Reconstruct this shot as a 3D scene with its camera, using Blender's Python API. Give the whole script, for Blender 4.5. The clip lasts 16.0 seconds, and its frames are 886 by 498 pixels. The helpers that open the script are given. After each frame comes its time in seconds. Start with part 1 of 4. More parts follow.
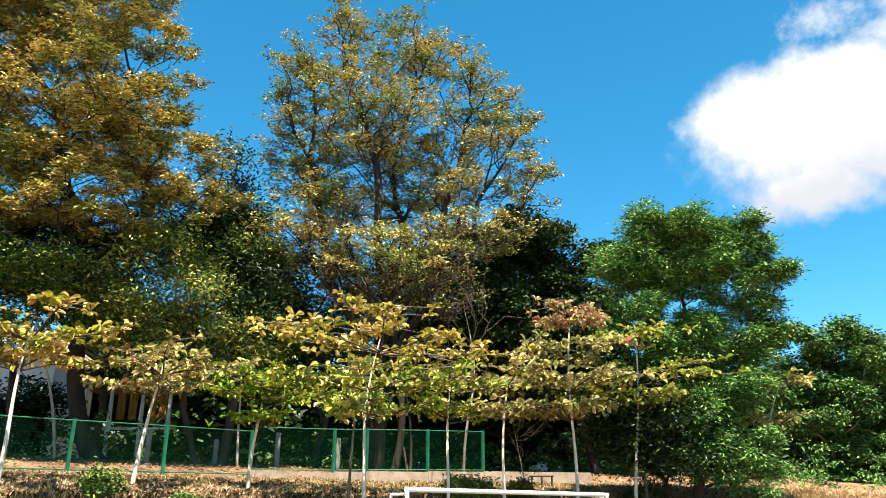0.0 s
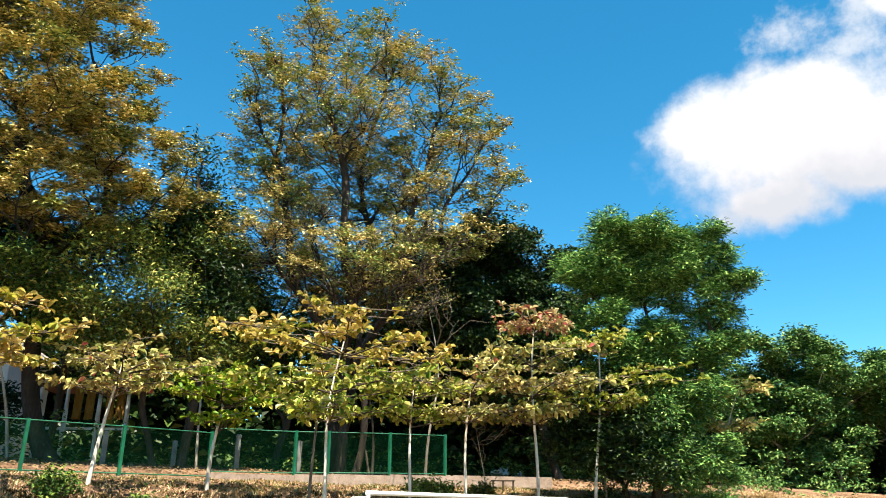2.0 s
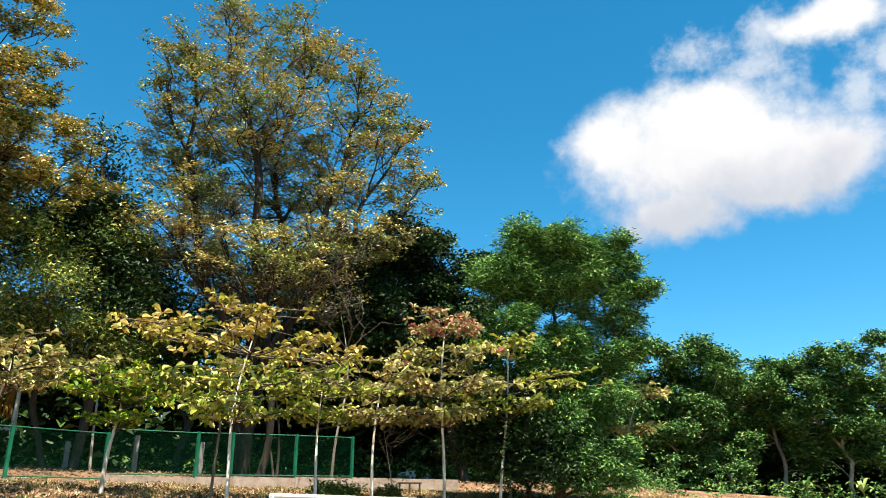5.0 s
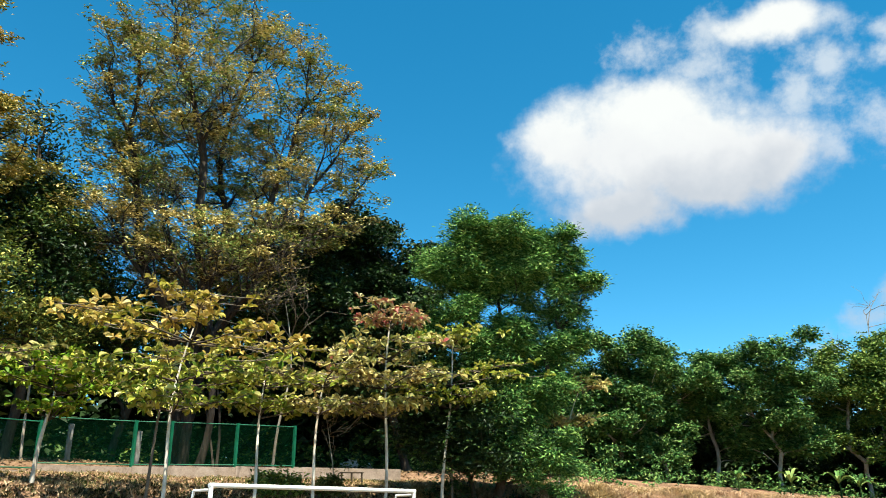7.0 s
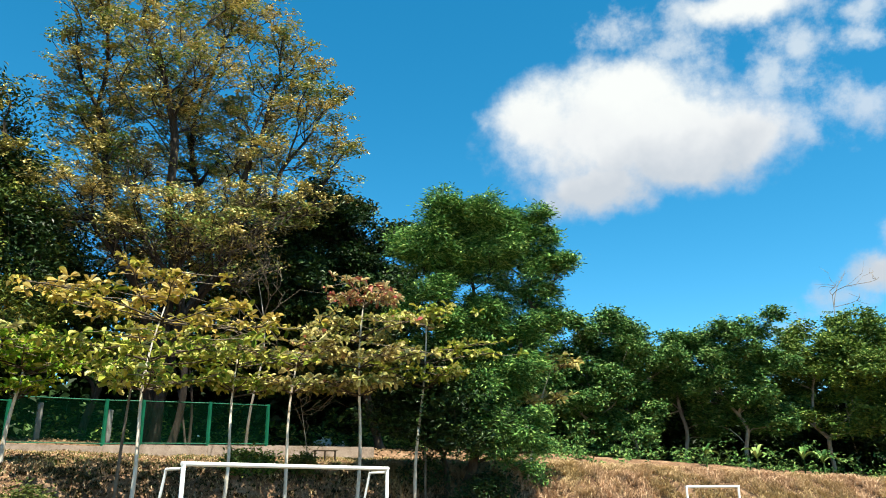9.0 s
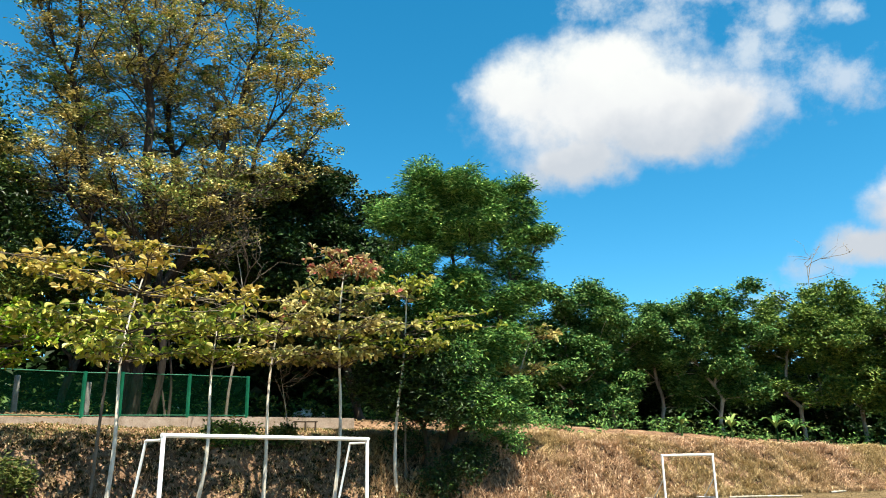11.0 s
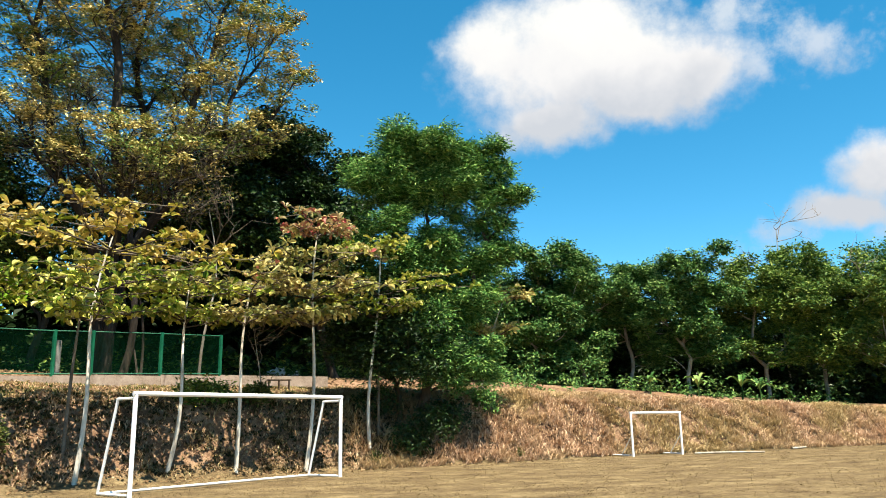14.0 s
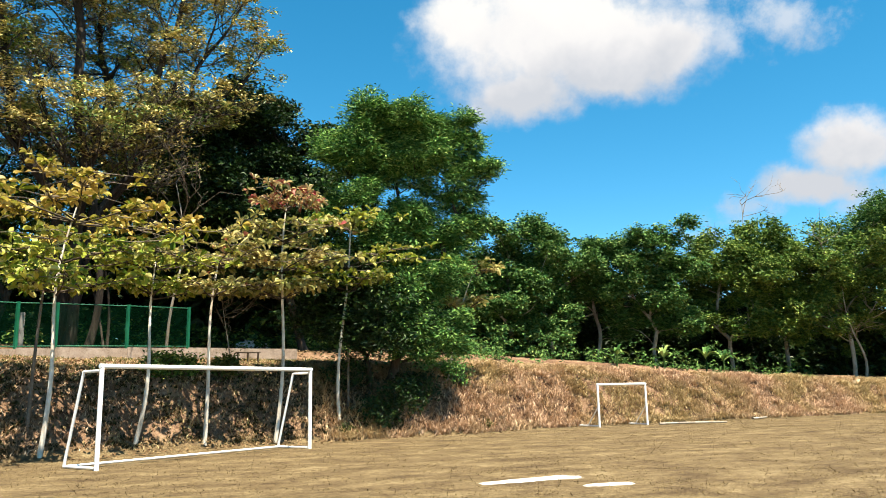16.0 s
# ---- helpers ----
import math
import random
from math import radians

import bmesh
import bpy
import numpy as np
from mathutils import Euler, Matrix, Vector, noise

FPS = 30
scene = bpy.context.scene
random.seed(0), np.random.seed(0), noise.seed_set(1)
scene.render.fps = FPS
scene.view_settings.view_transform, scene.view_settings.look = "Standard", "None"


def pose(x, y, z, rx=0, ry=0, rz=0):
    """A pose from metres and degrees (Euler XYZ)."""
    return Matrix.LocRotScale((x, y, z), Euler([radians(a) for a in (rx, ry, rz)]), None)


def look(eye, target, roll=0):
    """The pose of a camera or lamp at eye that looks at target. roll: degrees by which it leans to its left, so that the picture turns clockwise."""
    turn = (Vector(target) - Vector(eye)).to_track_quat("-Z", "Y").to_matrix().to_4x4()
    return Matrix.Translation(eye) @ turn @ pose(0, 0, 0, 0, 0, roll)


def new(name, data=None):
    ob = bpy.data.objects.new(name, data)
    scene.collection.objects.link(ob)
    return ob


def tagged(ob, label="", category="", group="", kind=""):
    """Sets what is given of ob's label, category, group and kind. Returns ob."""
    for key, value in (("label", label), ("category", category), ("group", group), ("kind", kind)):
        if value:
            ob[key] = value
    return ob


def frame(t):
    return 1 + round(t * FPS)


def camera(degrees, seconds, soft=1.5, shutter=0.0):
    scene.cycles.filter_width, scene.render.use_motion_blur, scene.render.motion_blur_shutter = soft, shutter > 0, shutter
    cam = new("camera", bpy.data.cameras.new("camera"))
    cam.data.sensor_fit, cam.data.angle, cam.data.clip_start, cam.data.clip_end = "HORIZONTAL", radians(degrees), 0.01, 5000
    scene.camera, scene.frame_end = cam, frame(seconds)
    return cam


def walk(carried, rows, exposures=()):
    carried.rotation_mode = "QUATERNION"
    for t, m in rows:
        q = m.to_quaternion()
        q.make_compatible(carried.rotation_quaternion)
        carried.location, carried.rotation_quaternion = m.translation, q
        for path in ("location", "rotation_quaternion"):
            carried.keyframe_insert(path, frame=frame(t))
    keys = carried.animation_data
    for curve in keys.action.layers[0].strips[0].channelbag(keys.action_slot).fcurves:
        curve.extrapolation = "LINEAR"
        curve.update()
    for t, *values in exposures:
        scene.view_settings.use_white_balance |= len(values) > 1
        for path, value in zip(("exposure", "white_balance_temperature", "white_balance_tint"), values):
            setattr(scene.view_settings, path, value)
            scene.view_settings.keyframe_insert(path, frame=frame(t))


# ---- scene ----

EYE = Vector((0.0, 0.0, 1.6))
AIM = [
    (0.0, 0.00, 19.44, -0.03), (0.5, -0.25, 19.51, 0.12), (1.0, -0.80, 19.56, 0.22), (1.5, -1.76, 19.63, 0.28),
    (2.0, -2.63, 19.70, 0.27), (2.5, -3.65, 19.77, 0.23), (3.0, -4.63, 19.85, 0.09), (3.5, -5.78, 19.94, -0.06),
    (6.0, -11.65, 19.66, -0.24), (6.5, -12.67, 19.39, -0.30), (7.0, -13.51, 19.14, -0.37), (7.5, -14.29, 18.83, -0.47),
    (8.0, -14.80, 18.45, -0.55), (8.5, -15.18, 17.98, -0.62), (9.0, -15.50, 17.58, -0.72), (11.5, -17.37, 14.93, -1.09),
    (12.0, -17.70, 14.36, -1.09), (12.5, -17.98, 13.78, -1.06), (13.0, -18.24, 13.35, -1.05), (13.5, -18.57, 12.91, -1.05),
    (14.0, -18.91, 12.52, -1.10), (14.5, -19.40, 12.01, -1.20), (15.0, -19.96, 11.50, -1.29), (15.5, -20.61, 10.93, -1.30),
    (16.0, -21.11, 10.48, -1.24)]


def aim(yaw, pitch, roll):
    a, b = radians(yaw), radians(pitch)
    return look(EYE, EYE + Vector((-math.sin(a) * math.cos(b), math.cos(a) * math.cos(b), math.sin(b))), roll)


cam = camera(59.4, 16.0, soft=0.95)
walk(cam, [(t, aim(yaw, pitch, roll)) for t, yaw, pitch, roll in AIM],
     [(0.0, 2.02, 6950, 10), (2.0, 1.92, 6900, 10), (3.5, 1.81, 6800, 10), (6.0, 1.67, 6600, 6), (7.0, 1.63, 6550, 4),
      (9.0, 1.63, 6550, 4), (12.5, 1.67, 6700, 6), (16.0, 1.69, 6850, 8)])

# ---- light ----
SUN_AZ, SUN_EL = radians(168), radians(68)
to_sun = Vector((math.sin(SUN_AZ) * math.cos(SUN_EL), math.cos(SUN_AZ) * math.cos(SUN_EL), math.sin(SUN_EL)))
sun = new("sun", bpy.data.lights.new("sun", "SUN"))
sun.data.energy, sun.data.angle, sun.data.color = 5.0, radians(0.5), (1.0, 0.93, 0.80)
sun.matrix_world = look(to_sun * 100, (0, 0, 0))

CLOUD_C, CLOUD_R, CLOUD_U = (0.4668, 0.7769, 0.4226), (0.8572, -0.515, 0.0), (-0.2177, -0.3623, 0.9063)
PUFFS = [
    (-0.002, -0.001, 0.175, 0.074), (-0.119, 0.038, 0.066, 0.05), (-0.055, -0.06, 0.095, 0.036), (0.063, -0.045, 0.085, 0.038), (0.113, -0.02, 0.088, 0.05),
    (-0.012, 0.056, 0.10, 0.044), (0.133, 0.132, 0.075, 0.03), (0.335, -0.149, 0.062, 0.042), (0.293, -0.195, 0.075, 0.027)]
WISPS = [
    (-0.017, 0.124, 0.045, 0.04), (0.046, 0.09, 0.08, 0.035), (0.188, 0.08, 0.05, 0.08), (0.157, 0.045, 0.05, 0.05),
    (0.261, 0.11, 0.038, 0.024), (0.256, 0.082, 0.036, 0.02),
    (0.253, 0.0, 0.09, 0.042), (0.188, -0.018, 0.06, 0.04), (0.207, -0.216, 0.06, 0.034), (0.158, -0.257, 0.04, 0.014), (0.358, -0.216, 0.07, 0.05), (0.083, 0.128, 0.09, 0.045)]


class Nodes:
    """Short hand for node trees."""

    def __init__(self, tree):
        self.tree = tree

    def add(self, kind, links=None, operation="", clamp=False, interpolation=""):
        n = self.tree.nodes.new(kind)
        if operation:
            n.operation = operation
        if clamp:
            n.use_clamp = True
        if interpolation:
            n.interpolation_type = interpolation
        for key, value in (links or {}).items():
            if isinstance(value, bpy.types.NodeSocket):
                self.tree.links.new(value, n.inputs[key])
            else:
                n.inputs[key].default_value = value
        return n

    def math(self, op, a, b=0.0, clamp=False):
        return self.add("ShaderNodeMath", {0: a, 1: b}, operation=op, clamp=clamp).outputs[0]

    def ramp(self, fac, stops, mode="LINEAR"):
        n = self.add("ShaderNodeValToRGB", {0: fac})
        n.color_ramp.interpolation = mode
        els = n.color_ramp.elements
        while len(els) < len(stops):
            els.new(0.5)
        for e, (at, colour) in zip(els, stops):
            e.position, e.color = at, (*colour, 1)
        return n.outputs[0]

    def mix(self, fac, a, b, blend="MIX"):
        n = self.tree.nodes.new("ShaderNodeMix")
        n.data_type, n.blend_type = "RGBA", blend
        for key, value in ((0, fac), (6, a), (7, b)):
            if isinstance(value, bpy.types.NodeSocket):
                self.tree.links.new(value, n.inputs[key])
            else:
                n.inputs[key].default_value = value
        return n.outputs[2]

    def noise(self, vec, scale, detail=4.0, rough=0.55, out=0):
        return self.add("ShaderNodeTexNoise", {"Vector": vec, "Scale": scale, "Detail": detail, "Roughness": rough}).outputs[out]


def sky_world():
    world = bpy.data.worlds.new("sky")
    world.use_nodes = True
    scene.world = world
    world.node_tree.nodes.clear()
    n = Nodes(world.node_tree)
    sky = n.add("ShaderNodeTexSky")
    sky.sky_type, sky.sun_disc, sky.sun_elevation, sky.sun_rotation = "NISHITA", False, SUN_EL, SUN_AZ
    sky.air_density, sky.dust_density, sky.ozone_density = 0.75, 0.2, 2.5
    blue = n.add("ShaderNodeHueSaturation", {"Hue": 0.48, "Saturation": 1.36, "Value": 1.5, "Color": sky.outputs[0]}).outputs[0]
    d = n.add("ShaderNodeTexCoord").outputs["Generated"]
    dots = [n.add("ShaderNodeVectorMath", {0: d, 1: v}, operation="DOT_PRODUCT").outputs["Value"] for v in (CLOUD_C, CLOUD_R, CLOUD_U)]
    ahead = n.math("MAXIMUM", dots[0], 0.05)
    u, v = n.math("DIVIDE", dots[1], ahead), n.math("DIVIDE", dots[2], ahead)
    uv = n.add("ShaderNodeCombineXYZ", {0: u, 1: v}).outputs[0]
    warp = n.noise(uv, 9.0, 5.0, 0.6, 1)
    warp = n.add("ShaderNodeVectorMath", {0: warp, 1: (0.5, 0.5, 0.5)}, operation="SUBTRACT").outputs[0]
    warp = n.add("ShaderNodeVectorMath", {0: warp, "Scale": 0.06}, operation="SCALE").outputs[0]
    at = n.add("ShaderNodeVectorMath", {0: uv, 1: warp}, operation="ADD").outputs[0]

    def field(puffs):
        total = None
        for x, y, a, b in puffs:
            m = n.add("ShaderNodeMapping", {"Vector": at, "Location": (-x / a, -y / b, 0), "Scale": (1 / a, 1 / b, 0)}).outputs[0]
            r = n.math("SUBTRACT", 1.0, n.add("ShaderNodeVectorMath", {0: m}, operation="LENGTH").outputs["Value"])
            total = r if total is None else n.add("ShaderNodeMath", {0: total, 1: r, 2: 0.35}, operation="SMOOTH_MAX").outputs[0]
        return total

    fine = n.noise(uv, 22.0, 8.0, 0.62)
    solid = n.math("ADD", field(PUFFS), n.math("MULTIPLY", n.math("SUBTRACT", fine, 0.5), 0.9))
    thin = n.math("ADD", field(WISPS), n.math("MULTIPLY", n.math("SUBTRACT", fine, 0.55), 2.6))
    solid_mask = n.add("ShaderNodeMapRange", {0: solid, 1: -0.2, 2: 0.55}, interpolation="SMOOTHSTEP").outputs[0]
    thin_mask = n.add("ShaderNodeMapRange", {0: thin, 1: -0.1, 2: 1.0, 4: 0.62}, interpolation="SMOOTHSTEP").outputs[0]
    mask = n.math("MULTIPLY", n.math("MAXIMUM", solid_mask, thin_mask), n.math("GREATER_THAN", dots[0], 0.3))
    low = n.math("ADD", v, n.math("MULTIPLY", n.math("LESS_THAN", v, -0.105), 0.12))
    depth = n.math("ADD", n.math("MULTIPLY", low, -7.0), n.math("MULTIPLY", n.noise(uv, 12.0, 4.0), 0.9))
    shade = n.ramp(n.math("ADD", depth, 0.1), [(0.2, (1.0, 1.0, 1.0)), (0.55, (0.92, 0.92, 0.95)), (0.8, (0.76, 0.78, 0.84)), (1.0, (0.64, 0.68, 0.76))])
    cloud = n.mix(1.0, shade, (6.4, 6.4, 6.5, 1), "MULTIPLY")
    colour = n.mix(mask, blue, cloud)
    bg = n.add("ShaderNodeBackground", {"Color": colour, "Strength": 0.05})
    n.add("ShaderNodeOutputWorld", {"Surface": bg.outputs[0]})


sky_world()


# ---- materials ----
def material(name):
    m = bpy.data.materials.new(name)
    m.use_nodes = True
    m.node_tree.nodes.clear()
    return m, Nodes(m.node_tree)


def finish(n, shader):
    n.add("ShaderNodeOutputMaterial", {"Surface": shader})


def coords(n):
    return n.add("ShaderNodeTexCoord").outputs["Object"]


def leaf_material(name, stops, patch=None, patch_scale=0.35, through_light=0.07, rough=0.55, gloss=0.1):
    m, n = material(name)
    island = n.math("FRACT", n.math("ADD", n.add("ShaderNodeNewGeometry").outputs["Random Per Island"], n.add("ShaderNodeObjectInfo").outputs["Random"]))
    colour = n.ramp(island, stops)
    place = n.add("ShaderNodeNewGeometry").outputs["Position"]
    if patch:
        big = n.add("ShaderNodeMapRange", {0: n.noise(place, patch_scale, 3.0), 1: 0.42, 2: 0.6}).outputs[0]
        colour = n.mix(big, colour, n.ramp(island, patch))
    p = n.add("ShaderNodeBsdfPrincipled", {"Base Color": colour, "Roughness": rough, "Specular IOR Level": gloss})
    t = n.add("ShaderNodeBsdfTranslucent", {"Color": colour})
    finish(n, n.add("ShaderNodeMixShader", {0: through_light, 1: p.outputs[0], 2: t.outputs[0]}).outputs[0])
    return m


def rough_material(name, stops, scale=2.0, fine=30.0, bump=0.4, rough=0.9, depth=0.02, stretch=(1, 1, 1), metal=0.0, gloss=0.3):
    m, n = material(name)
    at = n.add("ShaderNodeMapping", {"Vector": coords(n), "Scale": stretch}).outputs[0]
    a, b = n.noise(at, scale, 5.0), n.noise(at, fine, 5.0, 0.65)
    fac = n.math("ADD", n.math("MULTIPLY", a, 0.6), n.math("MULTIPLY", b, 0.4))
    fac = n.add("ShaderNodeMapRange", {0: fac, 1: 0.33, 2: 0.67}).outputs[0]
    colour = n.ramp(fac, stops)
    bumped = n.add("ShaderNodeBump", {"Strength": bump, "Distance": depth, "Height": b}).outputs[0]
    p = n.add("ShaderNodeBsdfPrincipled", {"Base Color": colour, "Roughness": rough, "Normal": bumped, "Metallic": metal, "Specular IOR Level": gloss})
    finish(n, p.outputs[0])
    return m


M = {
    "amber": leaf_material("amber_leaf", [(0, (0.066, 0.079, 0.017)), (0.3, (0.304, 0.235, 0.057)), (0.7, (0.554, 0.404, 0.121)), (1, (0.686, 0.568, 0.256))],
                           [(0, (0.033, 0.063, 0.014)), (0.55, (0.172, 0.199, 0.043)), (1, (0.475, 0.426, 0.128))], 0.45, through_light=0.06),
    "sparse": leaf_material("dry_leaf", [(0, (0.093, 0.092, 0.024)), (0.4, (0.372, 0.284, 0.089)), (1, (0.665, 0.539, 0.225))],
                            [(0, (0.039, 0.100, 0.024)), (0.6, (0.174, 0.242, 0.053)), (1, (0.439, 0.397, 0.132))], 0.6, through_light=0.07),
    # Dark green, lowered towards black for deep shade; last stops mimic lit speckles.
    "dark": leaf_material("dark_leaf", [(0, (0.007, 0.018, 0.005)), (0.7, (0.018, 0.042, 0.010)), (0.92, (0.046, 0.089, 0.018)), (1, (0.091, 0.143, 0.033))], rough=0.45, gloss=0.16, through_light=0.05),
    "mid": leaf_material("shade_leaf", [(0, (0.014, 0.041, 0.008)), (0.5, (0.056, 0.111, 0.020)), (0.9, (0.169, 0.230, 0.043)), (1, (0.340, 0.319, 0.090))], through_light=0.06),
    "olive": leaf_material("olive_leaf", [(0, (0.026, 0.053, 0.013)), (0.5, (0.117, 0.169, 0.031)), (0.88, (0.311, 0.324, 0.068)), (1, (0.572, 0.493, 0.144))], through_light=0.05),
    "fine": leaf_material("narrow_leaf", [(0, (0.016, 0.059, 0.015)), (0.5, (0.073, 0.187, 0.043)), (0.82, (0.192, 0.339, 0.084)), (1, (0.368, 0.476, 0.138))], through_light=0.1),
    "far": leaf_material("wood_leaf", [(0, (0.010, 0.041, 0.009)), (0.5, (0.055, 0.135, 0.031)), (0.85, (0.131, 0.228, 0.061)), (1, (0.245, 0.310, 0.099))]),
    "far_lime": leaf_material("lime_leaf", [(0, (0.018, 0.057, 0.010)), (0.5, (0.083, 0.147, 0.027)), (0.85, (0.176, 0.238, 0.047)), (1, (0.274, 0.324, 0.085))]),
    "yellow": leaf_material("yellow_leaf", [(0, (0.142, 0.131, 0.018)), (0.3, (0.358, 0.240, 0.049)), (0.75, (0.516, 0.376, 0.114)), (1, (0.588, 0.493, 0.240))],
                            [(0, (0.065, 0.123, 0.009)), (0.5, (0.259, 0.254, 0.028)), (1, (0.487, 0.401, 0.078))], 0.9, through_light=0.2, rough=0.4),
    "golden_lime": leaf_material("golden_green_leaf", [(0, (0.062, 0.120, 0.014)), (0.35, (0.209, 0.255, 0.032)), (0.75, (0.384, 0.367, 0.069)), (1, (0.495, 0.473, 0.174))], through_light=0.2, rough=0.4),
    "tan": leaf_material("tan_leaf", [(0, (0.138, 0.110, 0.033)), (0.5, (0.380, 0.309, 0.103)), (0.95, (0.550, 0.485, 0.218)), (1, (0.338, 0.073, 0.068))],
                         [(0, (0.104, 0.146, 0.028)), (0.7, (0.338, 0.339, 0.098)), (0.97, (0.485, 0.448, 0.194)), (1, (0.358, 0.096, 0.091))], 0.9, through_light=0.2, rough=0.45),
    "lime": leaf_material("green_yellow_leaf", [(0, (0.053, 0.138, 0.009)), (0.6, (0.165, 0.262, 0.019)), (0.85, (0.296, 0.331, 0.040)), (1, (0.414, 0.379, 0.072))], through_light=0.2, rough=0.4),
    "rose": leaf_material("red_leaf", [(0, (0.252, 0.0504, 0.0504)), (0.25, (0.3024, 0.126, 0.084)), (0.4, (0.3696, 0.2688, 0.1176)), (0.8, (0.4032, 0.3192, 0.1596)), (1, (0.168, 0.1848, 0.042))], through_light=0.2, rough=0.45),
    "dark_bark": rough_material("dark_bark", [(0, (0.0101, 0.0076, 0.0059)), (0.5, (0.0294, 0.0218, 0.016)), (1, (0.0714, 0.0563, 0.042))], 1.5, 14.0, 0.8, stretch=(1, 1, 0.3), depth=0.05),
    "bark": rough_material("brown_bark", [(0, (0.0202, 0.0151, 0.0101)), (0.5, (0.0487, 0.0353, 0.0244)), (1, (0.1025, 0.0798, 0.0571))], 1.5, 14.0, 0.8, stretch=(1, 1, 0.3), depth=0.05),
    "twig": rough_material("grey_twig", [(0, (0.0739, 0.0571, 0.0403)), (0.5, (0.1369, 0.1084, 0.0798)), (1, (0.2058, 0.1772, 0.1428))], 2.0, 20.0, 0.4),
    "pale_bark": rough_material("pale_bark", [(0, (0.1487, 0.1201, 0.0857)), (0.5, (0.2974, 0.2629, 0.2117)), (1, (0.3998, 0.3772, 0.331))], 3.0, 18.0, 0.5, stretch=(1, 1, 0.5)),
    "whitewash": rough_material("whitewashed_bark", [(0, (0.26, 0.2, 0.14)), (0.35, (0.5, 0.44, 0.36)), (1, (0.72, 0.68, 0.6))], 3.0, 16.0, 0.5, stretch=(1, 1, 0.5)),
    "white_paint": rough_material("white_paint", [(0, (0.6, 0.57, 0.5)), (0.25, (0.8, 0.79, 0.77)), (1, (0.86, 0.86, 0.85))], 1.5, 25.0, 0.15, 0.5, 0.005),
    "green_paint": rough_material("green_paint", [(0, (0.0025, 0.0571, 0.0286)), (0.5, (0.0042, 0.0974, 0.0487)), (1, (0.0118, 0.1369, 0.0739))], 2.0, 25.0, 0.15, 0.45, 0.004),
    "concrete": rough_material("concrete", [(0, (0.1142, 0.0857, 0.063)), (0.45, (0.2512, 0.194, 0.1546)), (1, (0.3545, 0.2915, 0.2453))], 2.2, 18.0, 0.5, depth=0.02),
    "grey_stone": rough_material("grey_concrete", [(0, (0.1142, 0.1084, 0.0974)), (0.5, (0.1882, 0.1831, 0.1655)), (1, (0.257, 0.2453, 0.2285))], 2.0, 20.0, 0.5),
    "straw": leaf_material("straw_blade", [(0, (0.248, 0.150, 0.091)), (0.5, (0.440, 0.290, 0.183)), (1, (0.602, 0.440, 0.301))], [(0, (0.248, 0.177, 0.086)), (1, (0.474, 0.360, 0.188))], 0.3, through_light=0.2, rough=0.8),
    "turf": leaf_material("turf_blade", [(0, (0.0454, 0.0311, 0.0143)), (0.5, (0.1142, 0.0798, 0.0344)), (1, (0.2058, 0.1487, 0.0689))], through_light=0.05, rough=0.9),
    "weed": leaf_material("weed_blade", [(0, (0.0344, 0.0571, 0.0118)), (0.6, (0.0798, 0.1025, 0.0227)), (1, (0.1714, 0.1596, 0.0512))], through_light=0.25),
    # Weed colour taken near black so that it carries the bank's shade.
    "shade_creeper": leaf_material("shade_creeper_leaf", [(0, (0.0118, 0.0168, 0.0059)), (0.6, (0.0344, 0.0344, 0.0118)), (1, (0.0916, 0.0689, 0.0286))], through_light=0.05),
    "litter": leaf_material("fallen_leaf", [(0, (0.0689, 0.0403, 0.0202)), (0.5, (0.1487, 0.0916, 0.0454)), (1, (0.2402, 0.1655, 0.0857))], through_light=0.05, rough=0.8),
    "wall_white": rough_material("white_plaster", [(0, (0.6, 0.58, 0.54)), (0.5, (0.74, 0.73, 0.70)), (1, (0.8, 0.8, 0.78))], 1.0, 15.0, 0.1, 0.8),
    "clay": rough_material("clay_tile", [(0, (0.1025, 0.0454, 0.0227)), (0.5, (0.1714, 0.0798, 0.0403)), (1, (0.2285, 0.1142, 0.0571))], 1.5, 12.0, 0.3),
    "orange": rough_material("orange_cloth", [(0, (0.2167, 0.1025, 0.0168)), (0.5, (0.3142, 0.1596, 0.0286)), (1, (0.3713, 0.2167, 0.0571))], 2.0, 9.0, 0.3),
    "sand": rough_material("pale_sand", [(0, (0.26, 0.2, 0.13)), (0.5, (0.4, 0.32, 0.21)), (1, (0.5, 0.42, 0.3))], 1.2, 22.0, 0.4),
    "lime_mark": rough_material("chalk", [(0, (0.52, 0.46, 0.36)), (0.4, (0.74, 0.71, 0.64)), (1, (0.8, 0.78, 0.74))], 3.0, 40.0, 0.3, 0.95, 0.004),
}


